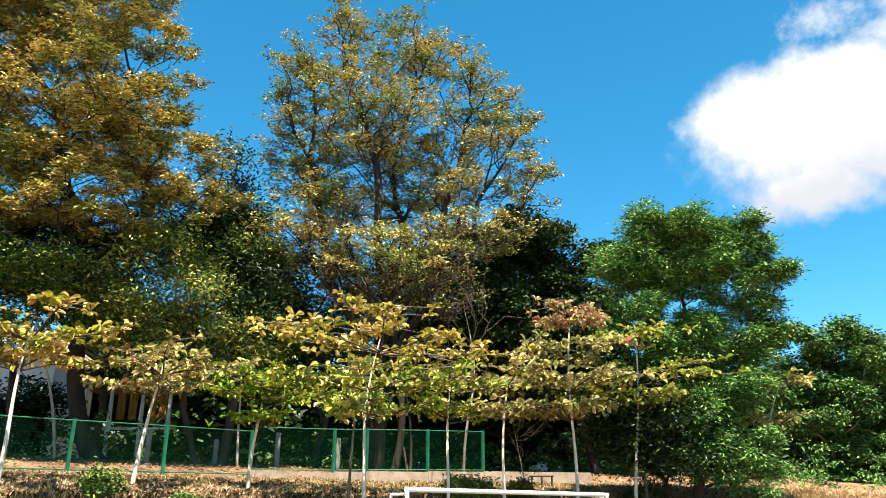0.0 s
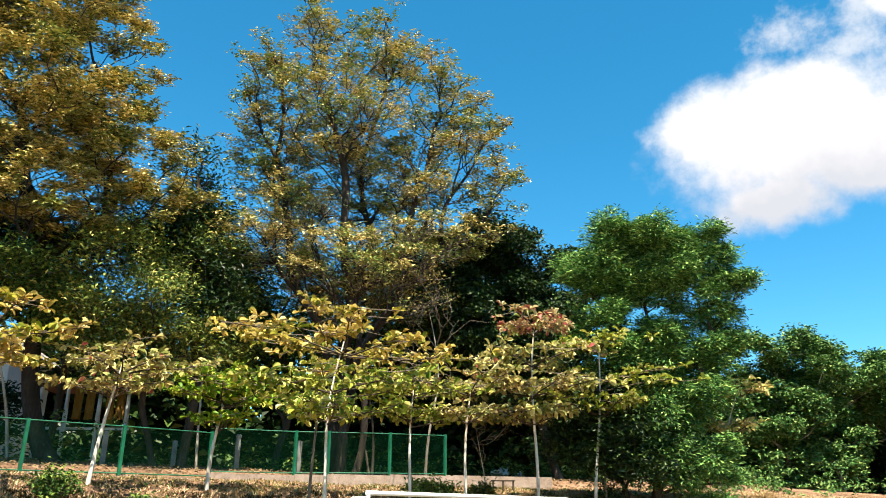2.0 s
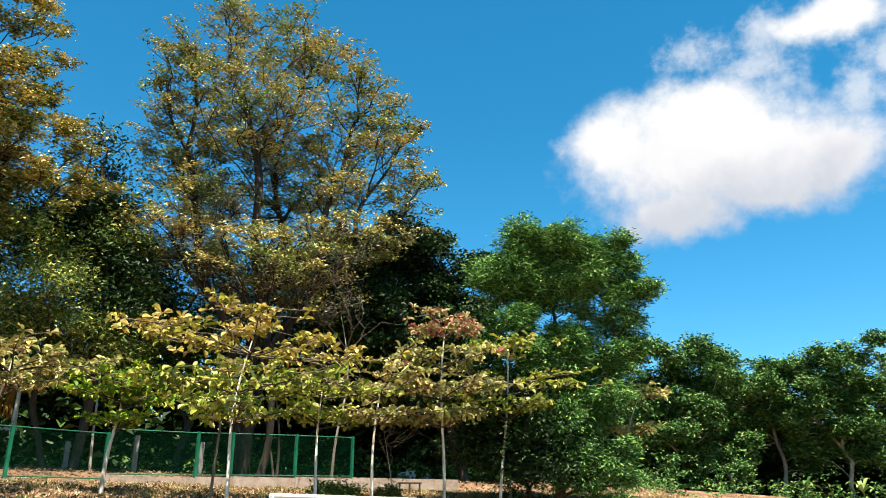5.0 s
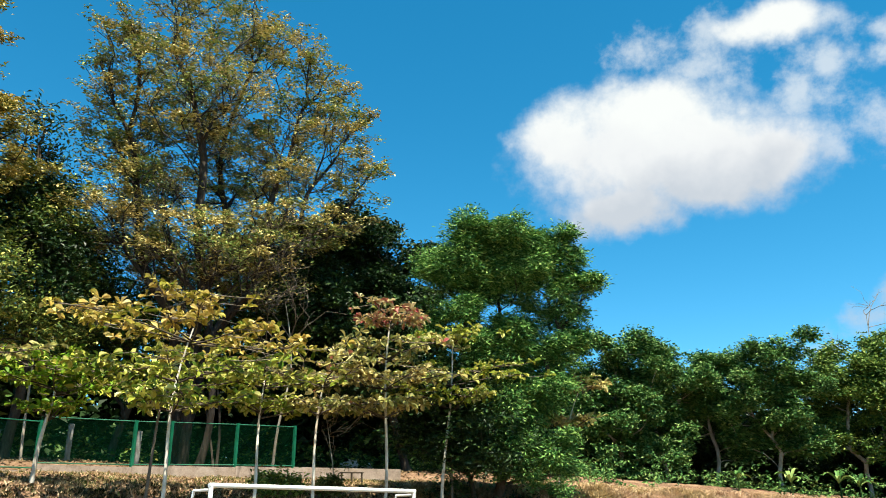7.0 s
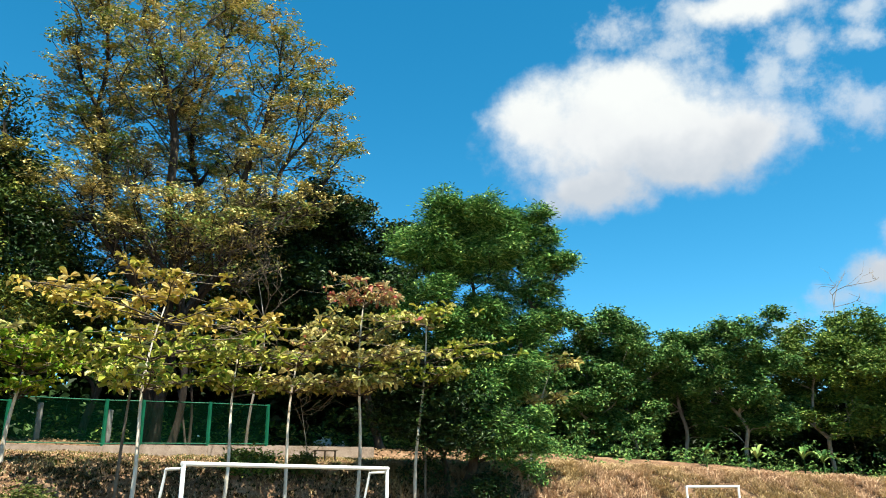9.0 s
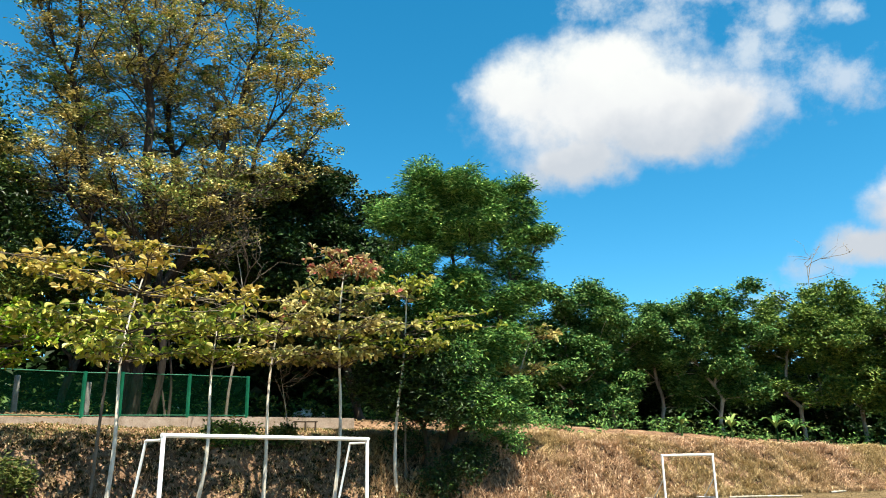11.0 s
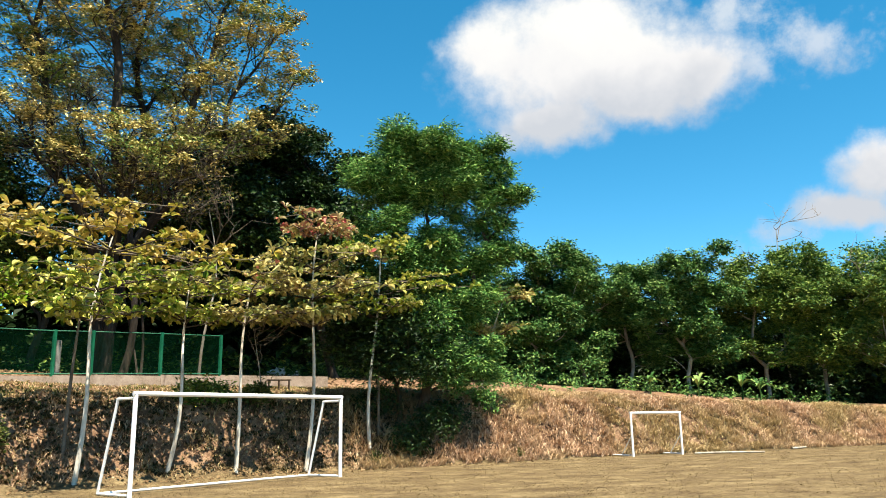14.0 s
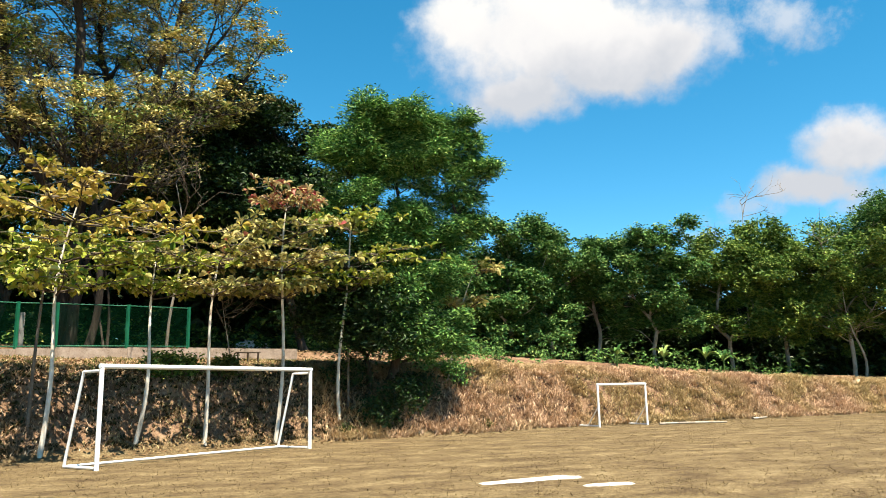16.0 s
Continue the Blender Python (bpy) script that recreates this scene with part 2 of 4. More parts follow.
def ground_material():
    m, n = material("dry_ground")
    at = coords(n)
    z = n.add("ShaderNodeSeparateXYZ", {0: at}).outputs[2]
    wide = n.add("ShaderNodeMapping", {"Vector": at, "Scale": (0.6, 1.1, 0.3), "Rotation": (0, 0, 0.3)}).outputs[0]
    streak, mid, fine = n.noise(wide, 1.0, 6.0, 0.65), n.noise(at, 1.3, 6.0, 0.6), n.noise(at, 28.0, 6.0, 0.7)
    clod = n.noise(at, 7.0, 6.0, 0.7)
    fac = n.math("ADD", n.math("MULTIPLY", streak, 0.3), n.math("MULTIPLY", mid, 0.2))
    fac = n.math("ADD", n.math("ADD", fac, n.math("MULTIPLY", clod, 0.25)), n.math("MULTIPLY", fine, 0.25))
    fac = n.add("ShaderNodeMapRange", {0: fac, 1: 0.41, 2: 0.6}).outputs[0]
    field = n.ramp(fac, [(0, (0.0487, 0.0311, 0.0168)), (0.35, (0.0974, 0.0672, 0.0344)), (0.65, (0.1546, 0.1117, 0.0571)), (1, (0.2344, 0.1772, 0.0974))])
    soil = n.ramp(fac, [(0, (0.0504, 0.0269, 0.0168)), (0.5, (0.168, 0.0991, 0.0588)), (1, (0.3024, 0.1974, 0.126))])
    bank = n.add("ShaderNodeMapRange", {0: z, 1: 0.1, 2: 0.5}).outputs[0]
    colour = n.mix(bank, field, soil)
    bumped = n.add("ShaderNodeBump", {"Strength": 0.7, "Distance": 0.05, "Height": fine}).outputs[0]
    bumped = n.add("ShaderNodeBump", {"Strength": 0.6, "Distance": 0.15, "Height": mid, "Normal": bumped}).outputs[0]
    finish(n, n.add("ShaderNodeBsdfPrincipled", {"Base Color": colour, "Roughness": 0.95, "Specular IOR Level": 0.1, "Normal": bumped}).outputs[0])
    return m


def net_material():
    """Green plastic net, half see-through."""
    m, n = material("green_net")
    wave = n.noise(coords(n), 1.2, 3.0)
    p = n.add("ShaderNodeBsdfPrincipled", {"Base Color": (0.003, 0.07, 0.028, 1), "Roughness": 0.7, "Specular IOR Level": 0.1})
    fac = n.math("ADD", 0.015, n.math("MULTIPLY", wave, 0.08))
    finish(n, n.add("ShaderNodeMixShader", {0: fac, 1: n.add("ShaderNodeBsdfTransparent").outputs[0], 2: p.outputs[0]}).outputs[0])
    return m


M["ground"], M["net"] = ground_material(), net_material()


# ---- mesh helpers ----
def mesh_of(name, verts, quads, mat, smooth=False, uniform=4):
    """A mesh from arrays: vertices (n, 3) and faces (m, uniform)."""
    verts, quads = np.asarray(verts, dtype=np.float32), np.asarray(quads, dtype=np.int32)
    me = bpy.data.meshes.new(name)
    me.vertices.add(len(verts))
    me.vertices.foreach_set("co", verts.ravel())
    me.loops.add(quads.size)
    me.loops.foreach_set("vertex_index", quads.ravel())
    me.polygons.add(len(quads))
    me.polygons.foreach_set("loop_start", np.arange(len(quads), dtype=np.int32) * uniform)
    me.polygons.foreach_set("use_smooth", np.full(len(quads), smooth))
    me.materials.append(mat)
    me.update(calc_edges=True)
    me.validate()
    return me


def thing(name, place, label, category, group="", kind=""):
    ob = new(name)
    ob.location = place
    return tagged(ob, label, category, group, kind)


def part(name, me, parent, label=""):
    ob = new(name, me)
    ob.parent = parent
    if label:
        tagged(ob, label)
    return ob


def bm_mesh(name, bm, mat, smooth=False):
    me = bpy.data.meshes.new(name)
    bm.to_mesh(me)
    bm.free()
    me.materials.append(mat)
    for p in me.polygons:
        p.use_smooth = smooth
    return me


def box_mesh(name, size, centre, mat, bevel=0.01, turn=0.0):
    bm = bmesh.new()
    bmesh.ops.create_cube(bm, size=1.0, matrix=Matrix.Translation(centre) @ Matrix.Rotation(turn, 4, "Z") @ Matrix.Diagonal((*size, 1)))
    if bevel:
        bmesh.ops.bevel(bm, geom=bm.edges[:], offset=bevel, segments=2, affect="EDGES")
    return bm_mesh(name, bm, mat)


def tubes(lines, sides=6):
    """Tapered tubes: lines of (points (n, 3), radii (n,)). Gives vertices and quads."""
    vs, fs, base = [], [], 0
    a = np.arange(sides) * 2 * np.pi / sides
    for pts, rad in lines:
        pts, rad = np.asarray(pts, float), np.asarray(rad, float)
        d = np.gradient(pts, axis=0)
        d /= np.linalg.norm(d, axis=1)[:, None] + 1e-9
        ref = np.array([1.0, 0.0, 0.0]) if abs(d[0][0]) < 0.8 else np.array([0.0, 1.0, 0.0])
        s = np.cross(d, ref)
        s /= np.linalg.norm(s, axis=1)[:, None] + 1e-9
        t = np.cross(d, s)
        ring = pts[:, None] + rad[:, None, None] * (np.cos(a)[None, :, None] * s[:, None] + np.sin(a)[None, :, None] * t[:, None])
        n = len(pts)
        vs.append(ring.reshape(-1, 3))
        i, j = np.meshgrid(np.arange(n - 1), np.arange(sides), indexing="ij")
        k = (j + 1) % sides
        fs.append(np.stack([base + i * sides + j, base + i * sides + k, base + (i + 1) * sides + k, base + (i + 1) * sides + j], -1).reshape(-1, 4))
        base += n * sides
    return np.concatenate(vs), np.concatenate(fs)


def tube_mesh(name, lines, mat, sides=6):
    v, q = tubes(lines, sides)
    return mesh_of(name, v, q, mat, True)


def bend(rng, a, b, n, wobble, sag=0.0):
    """A crooked line from a to b."""
    a, b = np.asarray(a, float), np.asarray(b, float)
    t = np.linspace(0, 1, n)[:, None]
    side = rng.normal(size=(2, 3)) * wobble * np.linalg.norm(b - a)
    pts = a + (b - a) * t + side[0] * np.sin(t * np.pi) + side[1] * np.sin(t * 2 * np.pi) * 0.5
    pts[:, 2] -= sag * (np.sin(t * np.pi))[:, 0]
    return pts


def leaves(rng, at, length, width, up=0.6, along=None, broad=False, droop=0.0):
    """Folded leaves at the given places. Gives vertices and quads."""
    n = len(at)
    nor = rng.normal(size=(n, 3))
    nor[:, 2] = np.abs(nor[:, 2])
    nor += np.array(to_sun) * up * 1.6
    nor /= np.linalg.norm(nor, axis=1)[:, None]
    d = rng.normal(size=(n, 3)) if along is None else along + rng.normal(size=(n, 3)) * 0.35
    d[:, 2] -= droop
    d -= nor * np.sum(d * nor, 1)[:, None]
    d /= np.linalg.norm(d, axis=1)[:, None] + 1e-9
    s = np.cross(nor, d)
    L = (length * rng.uniform(0.65, 1.3, n))[:, None]
    W = L * width
    fold = nor * W * 0.35
    if not broad:
        v = np.stack([at, at + d * L * 0.5 + s * W * 0.5 + fold, at + d * L, at + d * L * 0.5 - s * W * 0.5 + fold], 1)
        return v.reshape(-1, 3), np.arange(4 * n).reshape(-1, 4)
    def off(along_leaf, side, lift):
        return at + d * L * along_leaf + s * W * side + fold * lift
    tip = at + d * L - nor * L * 0.12
    v = np.stack([at, off(0.3, 0.27, 0.8), off(0.62, 0.48, 1.0), off(0.87, 0.37, 0.6), tip,
                  off(0.87, -0.37, 0.6), off(0.62, -0.48, 1.0), off(0.3, -0.27, 0.8), at + d * L * 0.55], 1)
    k = np.arange(n)[:, None] * 9
    return v.reshape(-1, 3), np.concatenate([k + [0, 1, 2, 8], k + [8, 2, 3, 4], k + [8, 4, 5, 6], k + [0, 8, 6, 7]])


# ---- ground ----
FOOT = [(-60, -10), (-30, 6.5), (-16, 15.8), (-7.5, 21.5), (-2.9, 24.3), (1.0, 26.4), (5.0, 27.6), (9.0, 28.2), (13.0, 29.2), (17.0, 30.9), (22.0, 31.2), (35.0, 32.0), (60.0, 34.0), (140, 42)]


def foot_distance(x, y):
    """Distance from the foot of the bank, positive up the bank."""
    best, sign = np.full(x.shape, 1e9), np.ones(x.shape)
    for (ax, ay), (bx, by) in zip(FOOT, FOOT[1:]):
        dx, dy = bx - ax, by - ay
        t = np.clip(((x - ax) * dx + (y - ay) * dy) / (dx * dx + dy * dy), 0, 1)
        px, py = x - ax - t * dx, y - ay - t * dy
        r = np.hypot(px, py)
        near = r < best
        best = np.where(near, r, best)
        sign = np.where(near, np.sign(dx * py - dy * px), sign)
    return best * sign


def ground_height(x, y):
    x, y = np.asarray(x, float), np.asarray(y, float)
    wav = 0.35 * np.sin(x * 0.9 + 1.3 * np.sin(y * 0.5)) * np.sin(y * 0.7 + x * 0.31) + 0.16 * np.sin(x * 2.7 + y * 1.1) + 0.1 * np.sin(x * 5.3 - y * 3.1)
    d = foot_distance(x, y) + wav * 0.55
    h = np.interp(d, [0, 0.4, 1.9, 2.8, 6.0, 8.3, 9.6, 13, 45, 200], [0, 0.3, 2.2, 2.6, 3.0, 3.22, 3.66, 4.0, 5.0, 7.0])
    crest = np.interp(x, [-60, 10, 14, 22, 30, 40, 60, 120], [1, 1, 1.06, 0.93, 0.80, 0.66, 0.5, 0.3])
    lump = np.sin(x * 4.1 + 2 * np.sin(y * 2.9)) * np.sin(y * 4.7 + x * 1.9) + 0.6 * np.sin(x * 9.3 + y * 4.0) * np.sin(y * 8.1 - x * 2.2)
    rough = np.interp(d, [-0.3, 0.5, 3, 6, 30], [0, 0.16, 0.12, 0.05, 0.05])
    wav = wav + 0.6 * lump * np.interp(d, [0, 0.5, 3, 5], [0, 1, 1, 0])
    return h * crest + rough * wav + 0.012 * np.sin(x * 1.7) * np.sin(y * 1.9)


def ground():
    xs = np.concatenate([-np.geomspace(2500, 31, 22), np.arange(-30, 50, 0.25), np.geomspace(50, 2500, 22)])
    ys = np.concatenate([-np.geomspace(2500, 11, 18), np.arange(-10, 10, 1.0), np.arange(10, 44, 0.22), np.geomspace(44, 2500, 26)])
    x, y = np.meshgrid(xs, ys)
    v = np.stack([x, y, ground_height(x, y)], -1).reshape(-1, 3)
    i, j = np.meshgrid(np.arange(len(ys) - 1), np.arange(len(xs) - 1), indexing="ij")
    k = i * len(xs) + j
    q = np.stack([k, k + 1, k + len(xs) + 1, k + len(xs)], -1).reshape(-1, 4)
    ob = new("ground", mesh_of("ground", v, q, M["ground"], True))
    tagged(ob, "dry brown playing field rising to an earth bank", "ground", kind="structure")


ground()


def on_ground(x, y, dz=0.0):
    return (x, y, float(ground_height(x, y)) + dz)


# ---- trees ----
class Skeleton:
    """Limbs that grow towards goals, each from the node that reaches it by the shortest way from the root."""

    def __init__(self, most):
        self.at, self.way = np.zeros((most, 3)), np.zeros(most)
        self.parent, self.ends = np.full(most, -1), np.zeros(most)
        self.n = 0

    def path(self, start, pts):
        """Adds points after the node start (-1: a new root); gives the nodes' numbers."""
        chain = [] if start < 0 else [start]
        for p in pts:
            k, before = self.n, chain[-1] if chain else -1
            self.at[k], self.parent[k] = p, before
            if before >= 0:
                self.way[k] = self.way[before] + np.linalg.norm(p - self.at[before])
            chain.append(k)
            self.n += 1
        return chain

    def reach(self, rng, goal, pull, step, wobble, rise):
        p = self.at[:self.n]
        gap = np.linalg.norm(p - goal, axis=1)
        k = int(np.argmin(gap + pull * self.way[:self.n] + 2.0 * np.maximum(0, p[:, 2] - goal[2] + 0.15 * gap)))
        count = int(np.clip(gap[k] / step, 2, 12)) + 1
        return self.path(k, bend(rng, p[k], goal, count, wobble, -rise * gap[k])[1:])

    def radii(self, thick, power):
        carried_ends = np.maximum(self.ends, 0)
        for k in range(self.n - 1, -1, -1):
            if self.parent[k] >= 0:
                carried_ends[self.parent[k]] += carried_ends[k]
        return np.maximum(thick * (carried_ends[:self.n] / carried_ends[:self.n].max()) ** power, 0.009)


def tree(name, label, base, lobes, twigs, per, leaf, leaf_mat, seed, trunk_r=0.3, width=0.4, spread=0.5, shell=0.55,
         bark="bark", twig_mat="bark", up=0.6, stems=1, droop=0.0, fork=0.12, rough=0.5, clumps=4.0, twig_lines=2, grow=1.13, flat=0.5, puff=1.0, pull=0.45):
    """A tree: a trunk that forks into limbs and branches as far as each clump, and leaves in clusters round the twigs' ends."""
    rng = np.random.default_rng(seed)
    bx, by = base
    bz = float(ground_height(bx, by)) - 0.15
    root = thing(name, (bx, by, bz), label, "tree")
    lobes = np.array(lobes)
    lobes[:, 3:] *= grow
    lobes[:, :3] -= (bx, by, bz)
    low, high = (lobes[:, 2] - lobes[:, 4]).min(), (lobes[:, 2] + lobes[:, 4]).max()
    mid = np.average(lobes[:, :2], axis=0, weights=lobes[:, 3])
    bones = Skeleton(60000)
    trunks, limbs, branches, thin = [], [], [], []
    for s in range(stems):
        foot = np.array([0.0, 0.0, 0.0]) + (rng.normal(size=3) * (0.5, 0.3, 0) if s else 0)
        goal = np.array([*(mid * 0.45 + (rng.normal(size=2) * 0.7 if s else 0)), max(low, 1.0) + (high - low) * fork * rng.uniform(0.8, 1.2)])
        trunks.append(bones.path(-1, bend(rng, foot, goal, 12, 0.03)))
    for lx, ly, lz, rx, rz in lobes[np.argsort(np.linalg.norm(lobes[:, :3] - goal, axis=1))]:
        limbs.append(bones.reach(rng, np.array([lx, ly, lz - rz * 0.35]), pull, 0.7, 0.06, 0.06))
    weight = lobes[:, 3] ** 2 * lobes[:, 4] ** 0.5
    share = np.maximum(3, (twigs * weight / weight.sum()).astype(int))
    ends, dirs = [], []
    for (lx, ly, lz, rx, rz), count in zip(lobes, share):
        # smaller clumps sit on the lobe, and the twigs end in them
        subs = max(5, int(clumps * rx * rx * 0.8))
        u = rng.normal(size=(subs, 3))
        u[:, 2] += 0.25
        u /= np.linalg.norm(u, axis=1)[:, None]
        rr = np.where(rng.random(subs) < shell, rng.uniform(0.7, 0.95, subs), rng.random(subs) ** 0.5 * 0.8)
        rr *= 1 + rough * (rng.random(subs) - 0.5)
        sub = np.array([lx, ly, lz]) + u * rr[:, None] * (rx, rx, rz)
        size = rng.uniform(0.24, 0.5, subs) * min(rx, rz * 1.4) ** 0.6 * puff
        k = rng.integers(subs, size=count)
        w = rng.normal(size=(count, 3))
        w /= np.linalg.norm(w, axis=1)[:, None]
        w[:, 2] = w[:, 2] * flat + 0.1
        e = sub[k] + w * (size[k] * rng.random(count) ** 0.45)[:, None]
        ends.append(e)
        dirs.append(w)
        for b in np.argsort(rr):
            chain = bones.reach(rng, sub[b] - (0, 0, size[b] * 0.3), pull * 0.7, 0.5, 0.07, 0.04)
            bones.ends[chain[-1]] = 1
            branches.append(chain)
            for m in np.flatnonzero(k == b)[:twig_lines]:
                src = bones.at[chain[max(-3, -len(chain)):]][rng.integers(min(3, len(chain)))]
                thin.append((bend(rng, src, e[m] + w[m] * spread * 0.8, 4, 0.12), np.linspace(0.014, 0.007, 4)))
    r = bones.radii(trunk_r, 0.48)

    def line(chain):
        rad = r[chain].copy()
        rad[0] = min(rad[0], rad[1] * 1.25)
        return bones.at[chain], rad

    for t in trunks:
        pts, rad = line(t)
        part("trunk", tube_mesh("trunk", [(pts, rad * (1 + 0.5 * np.exp(-np.linspace(0, 1, len(rad)) * 14)))], M[bark], 10), root)
    for b in limbs:
        part("branch", tube_mesh("branch", [line(b)], M[bark], 7), root)
    tagged(part("brushwood", tube_mesh("brushwood", [line(b) for b in branches], M[bark], 4), root), kind="stuff")
    tagged(part("brushwood", tube_mesh("brushwood", thin, M[twig_mat], 3), root), kind="stuff")
    ends, dirs = np.concatenate(ends), np.concatenate(dirs)
    at = np.repeat(ends, per, 0) + rng.normal(size=(len(ends) * per, 3)) * spread * (1, 1, 0.6)
    v, q = leaves(rng, at, leaf, width, up, np.repeat(dirs, per, 0) * 0.7 if width < 0.35 else None, droop=droop)
    tagged(part("crown", mesh_of("crown", v, q, M[leaf_mat]), root), kind="stuff")
    return root


tree("tall_tree", "tall tree with dense amber and green leaves behind the fence", (-14.3, 33.0),
[(-17.4, 28.0, 21.2, 4.1, 2.4), (-14.4, 30.8, 22.1, 2.7, 2.1), (-15.4, 28.1, 17.4, 4.4, 1.9), (-14.2, 33.1, 20.6, 1.9, 1.9), (-16.0, 27.7, 14.2, 3.8, 1.8), (-12.8, 30.3, 15.9, 3.5, 1.8), (-11.2, 32.0, 15.9, 2.3, 1.5), (-13.4, 31.8, 18.6, 2.2, 1.3), (-18.0, 30.0, 27.0, 5.9, 3.2), (-21.3, 26.5, 18.3, 4.2, 5.4), (-20.1, 33.4, 21.1, 5.5, 6.9), (-20.6, 28.3, 12.5, 3.3, 2.2), (-15.2, 29.3, 13.3, 3.4, 1.0), (-11.6, 31.9, 14.4, 2.1, 1.0), (-17.1, 27.1, 12.5, 3.0, 1.3), (-11.6, 28.9, 13.5, 2.1, 0.9), (-14.3, 26.9, 12.3, 1.9, 0.8)], 6200, 24, 0.24, "amber", 3, trunk_r=0.34, width=0.42, spread=0.16, clumps=2.6, grow=1.08, flat=0.45, puff=1.15, up=1.6, bark="dark_bark")
tree("tall_tree", "tall thin-crowned tree with dry golden leaves and bare twigs", (-3.1, 36.9),
[(-4.7, 36.7, 27.3, 2.4, 2.0), (-6.7, 35.4, 24.1, 2.5, 1.8), (-1.4, 37.0, 25.3, 3.0, 2.2), (2.1, 37.9, 24.1, 2.2, 2.0), (-8.0, 36.1, 22.3, 1.9, 1.9), (-3.7, 34.8, 20.6, 3.7, 2.4), (1.4, 38.0, 20.7, 3.1, 2.3), (-7.2, 37.3, 19.3, 2.5, 2.2), (4.5, 36.8, 18.0, 2.0, 1.7), (3.6, 37.2, 21.0, 1.8, 1.7), (-2.9, 38.9, 19.0, 4.6, 2.6), (-6.5, 34.4, 14.3, 2.5, 1.7), (-2.8, 34.9, 13.1, 3.7, 1.6), (1.6, 36.0, 15.1, 2.8, 1.1), (-6.2, 35.6, 16.9, 2.3, 1.3), (0.2, 36.2, 17.3, 2.2, 1.1), (3.9, 36.6, 15.9, 1.5, 0.9)], 4400, 15, 0.22, "sparse", 5, trunk_r=0.24, width=0.45, spread=0.15, up=1.5, stems=5, fork=0.0, shell=0.45, clumps=6.5, twig_lines=2, bark="dark_bark", twig_mat="bark", pull=0.85, puff=1.1)
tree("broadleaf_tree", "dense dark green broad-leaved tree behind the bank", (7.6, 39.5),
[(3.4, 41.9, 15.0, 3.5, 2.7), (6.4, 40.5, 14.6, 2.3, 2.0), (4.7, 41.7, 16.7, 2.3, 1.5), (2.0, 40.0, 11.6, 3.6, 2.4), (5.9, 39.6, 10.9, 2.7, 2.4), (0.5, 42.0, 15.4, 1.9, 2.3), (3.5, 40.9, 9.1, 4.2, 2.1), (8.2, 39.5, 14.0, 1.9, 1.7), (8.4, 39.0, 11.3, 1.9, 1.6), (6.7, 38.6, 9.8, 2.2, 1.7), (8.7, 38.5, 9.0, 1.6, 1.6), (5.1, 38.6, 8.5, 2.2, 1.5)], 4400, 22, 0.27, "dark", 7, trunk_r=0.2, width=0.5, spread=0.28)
HEAD = [(7.8, 30.2, 12.2, 1.4, 1.2), (9.3, 29.8, 12.8, 1.4, 1.0), (11.1, 29.6, 12.8, 1.2, 0.9), (7.6, 30.4, 10.9, 1.3, 1.1), (9.2, 29.8, 11.3, 1.5, 1.2), (11.0, 29.4, 11.1, 1.4, 1.1), (12.4, 29.2, 10.9, 1.0, 0.8), (13.0, 29.0, 10.7, 0.6, 0.5), (8.2, 30.2, 9.3, 1.3, 0.9), (10.2, 29.6, 12.0, 1.5, 1.1), (11.9, 29.4, 12.1, 0.9, 0.8), (8.4, 30.0, 11.2, 1.4, 1.2), (11.7, 29.3, 9.8, 0.9, 0.6), (12.8, 29.3, 9.8, 0.5, 0.5)]
BODY = [(12.4, 29.4, 8.7, 0.8, 0.8), (11.3, 29.5, 8.1, 1.2, 0.7), (9.9, 29.8, 7.7, 1.5, 0.9), (8.6, 29.8, 7.3, 1.3, 1.0), (11.3, 29.4, 6.6, 1.1, 1.0), (10.2, 29.6, 5.9, 1.3, 1.1), (11.3, 29.2, 4.8, 0.9, 1.0), (10.1, 29.6, 4.4, 1.2, 1.0), (11.5, 29.0, 3.4, 0.8, 0.7), (10.4, 29.0, 3.3, 0.9, 0.7), (9.8, 30.3, 9.0, 1.3, 0.6), (9.4, 29.7, 6.4, 1.4, 1.0)]
tree("willow_leaved_tree", "green tree with narrow leaves on the bank", (9.3, 30.2),
     HEAD + BODY, 7600, 28, 0.2, "fine", 9, trunk_r=0.2, width=0.27, spread=0.17, droop=0.3, clumps=5.0, shell=0.5, grow=1.1, puff=1.25, flat=0.9, up=1.0, rough=0.8)
tree("tall_shrub", "thicket of bare brown twigs with few dry leaves behind the fence", (-2.2, 35.2),
[(-6.6, 35.0, 13.9, 2.2, 1.5), (-3.5, 34.9, 12.3, 2.4, 1.5), (-0.5, 35.0, 12.0, 2.4, 1.4), (2.2, 35.4, 14.4, 1.5, 0.8), (0.0, 35.0, 14.2, 2.4, 1.3), (-4.6, 35.1, 15.3, 2.0, 1.1)], 1200, 4, 0.19, "sparse", 6, trunk_r=0.15, width=0.45, spread=0.2, stems=3, fork=0.0, shell=0.4, clumps=5.0, twig_lines=9, bark="dark_bark", twig_mat="twig", pull=0.7, puff=1.3, up=0.9)
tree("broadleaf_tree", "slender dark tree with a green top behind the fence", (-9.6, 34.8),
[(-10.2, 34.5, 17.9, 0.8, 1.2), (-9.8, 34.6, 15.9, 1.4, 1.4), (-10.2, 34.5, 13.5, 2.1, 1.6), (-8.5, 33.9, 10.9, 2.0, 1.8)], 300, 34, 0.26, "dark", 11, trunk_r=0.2)
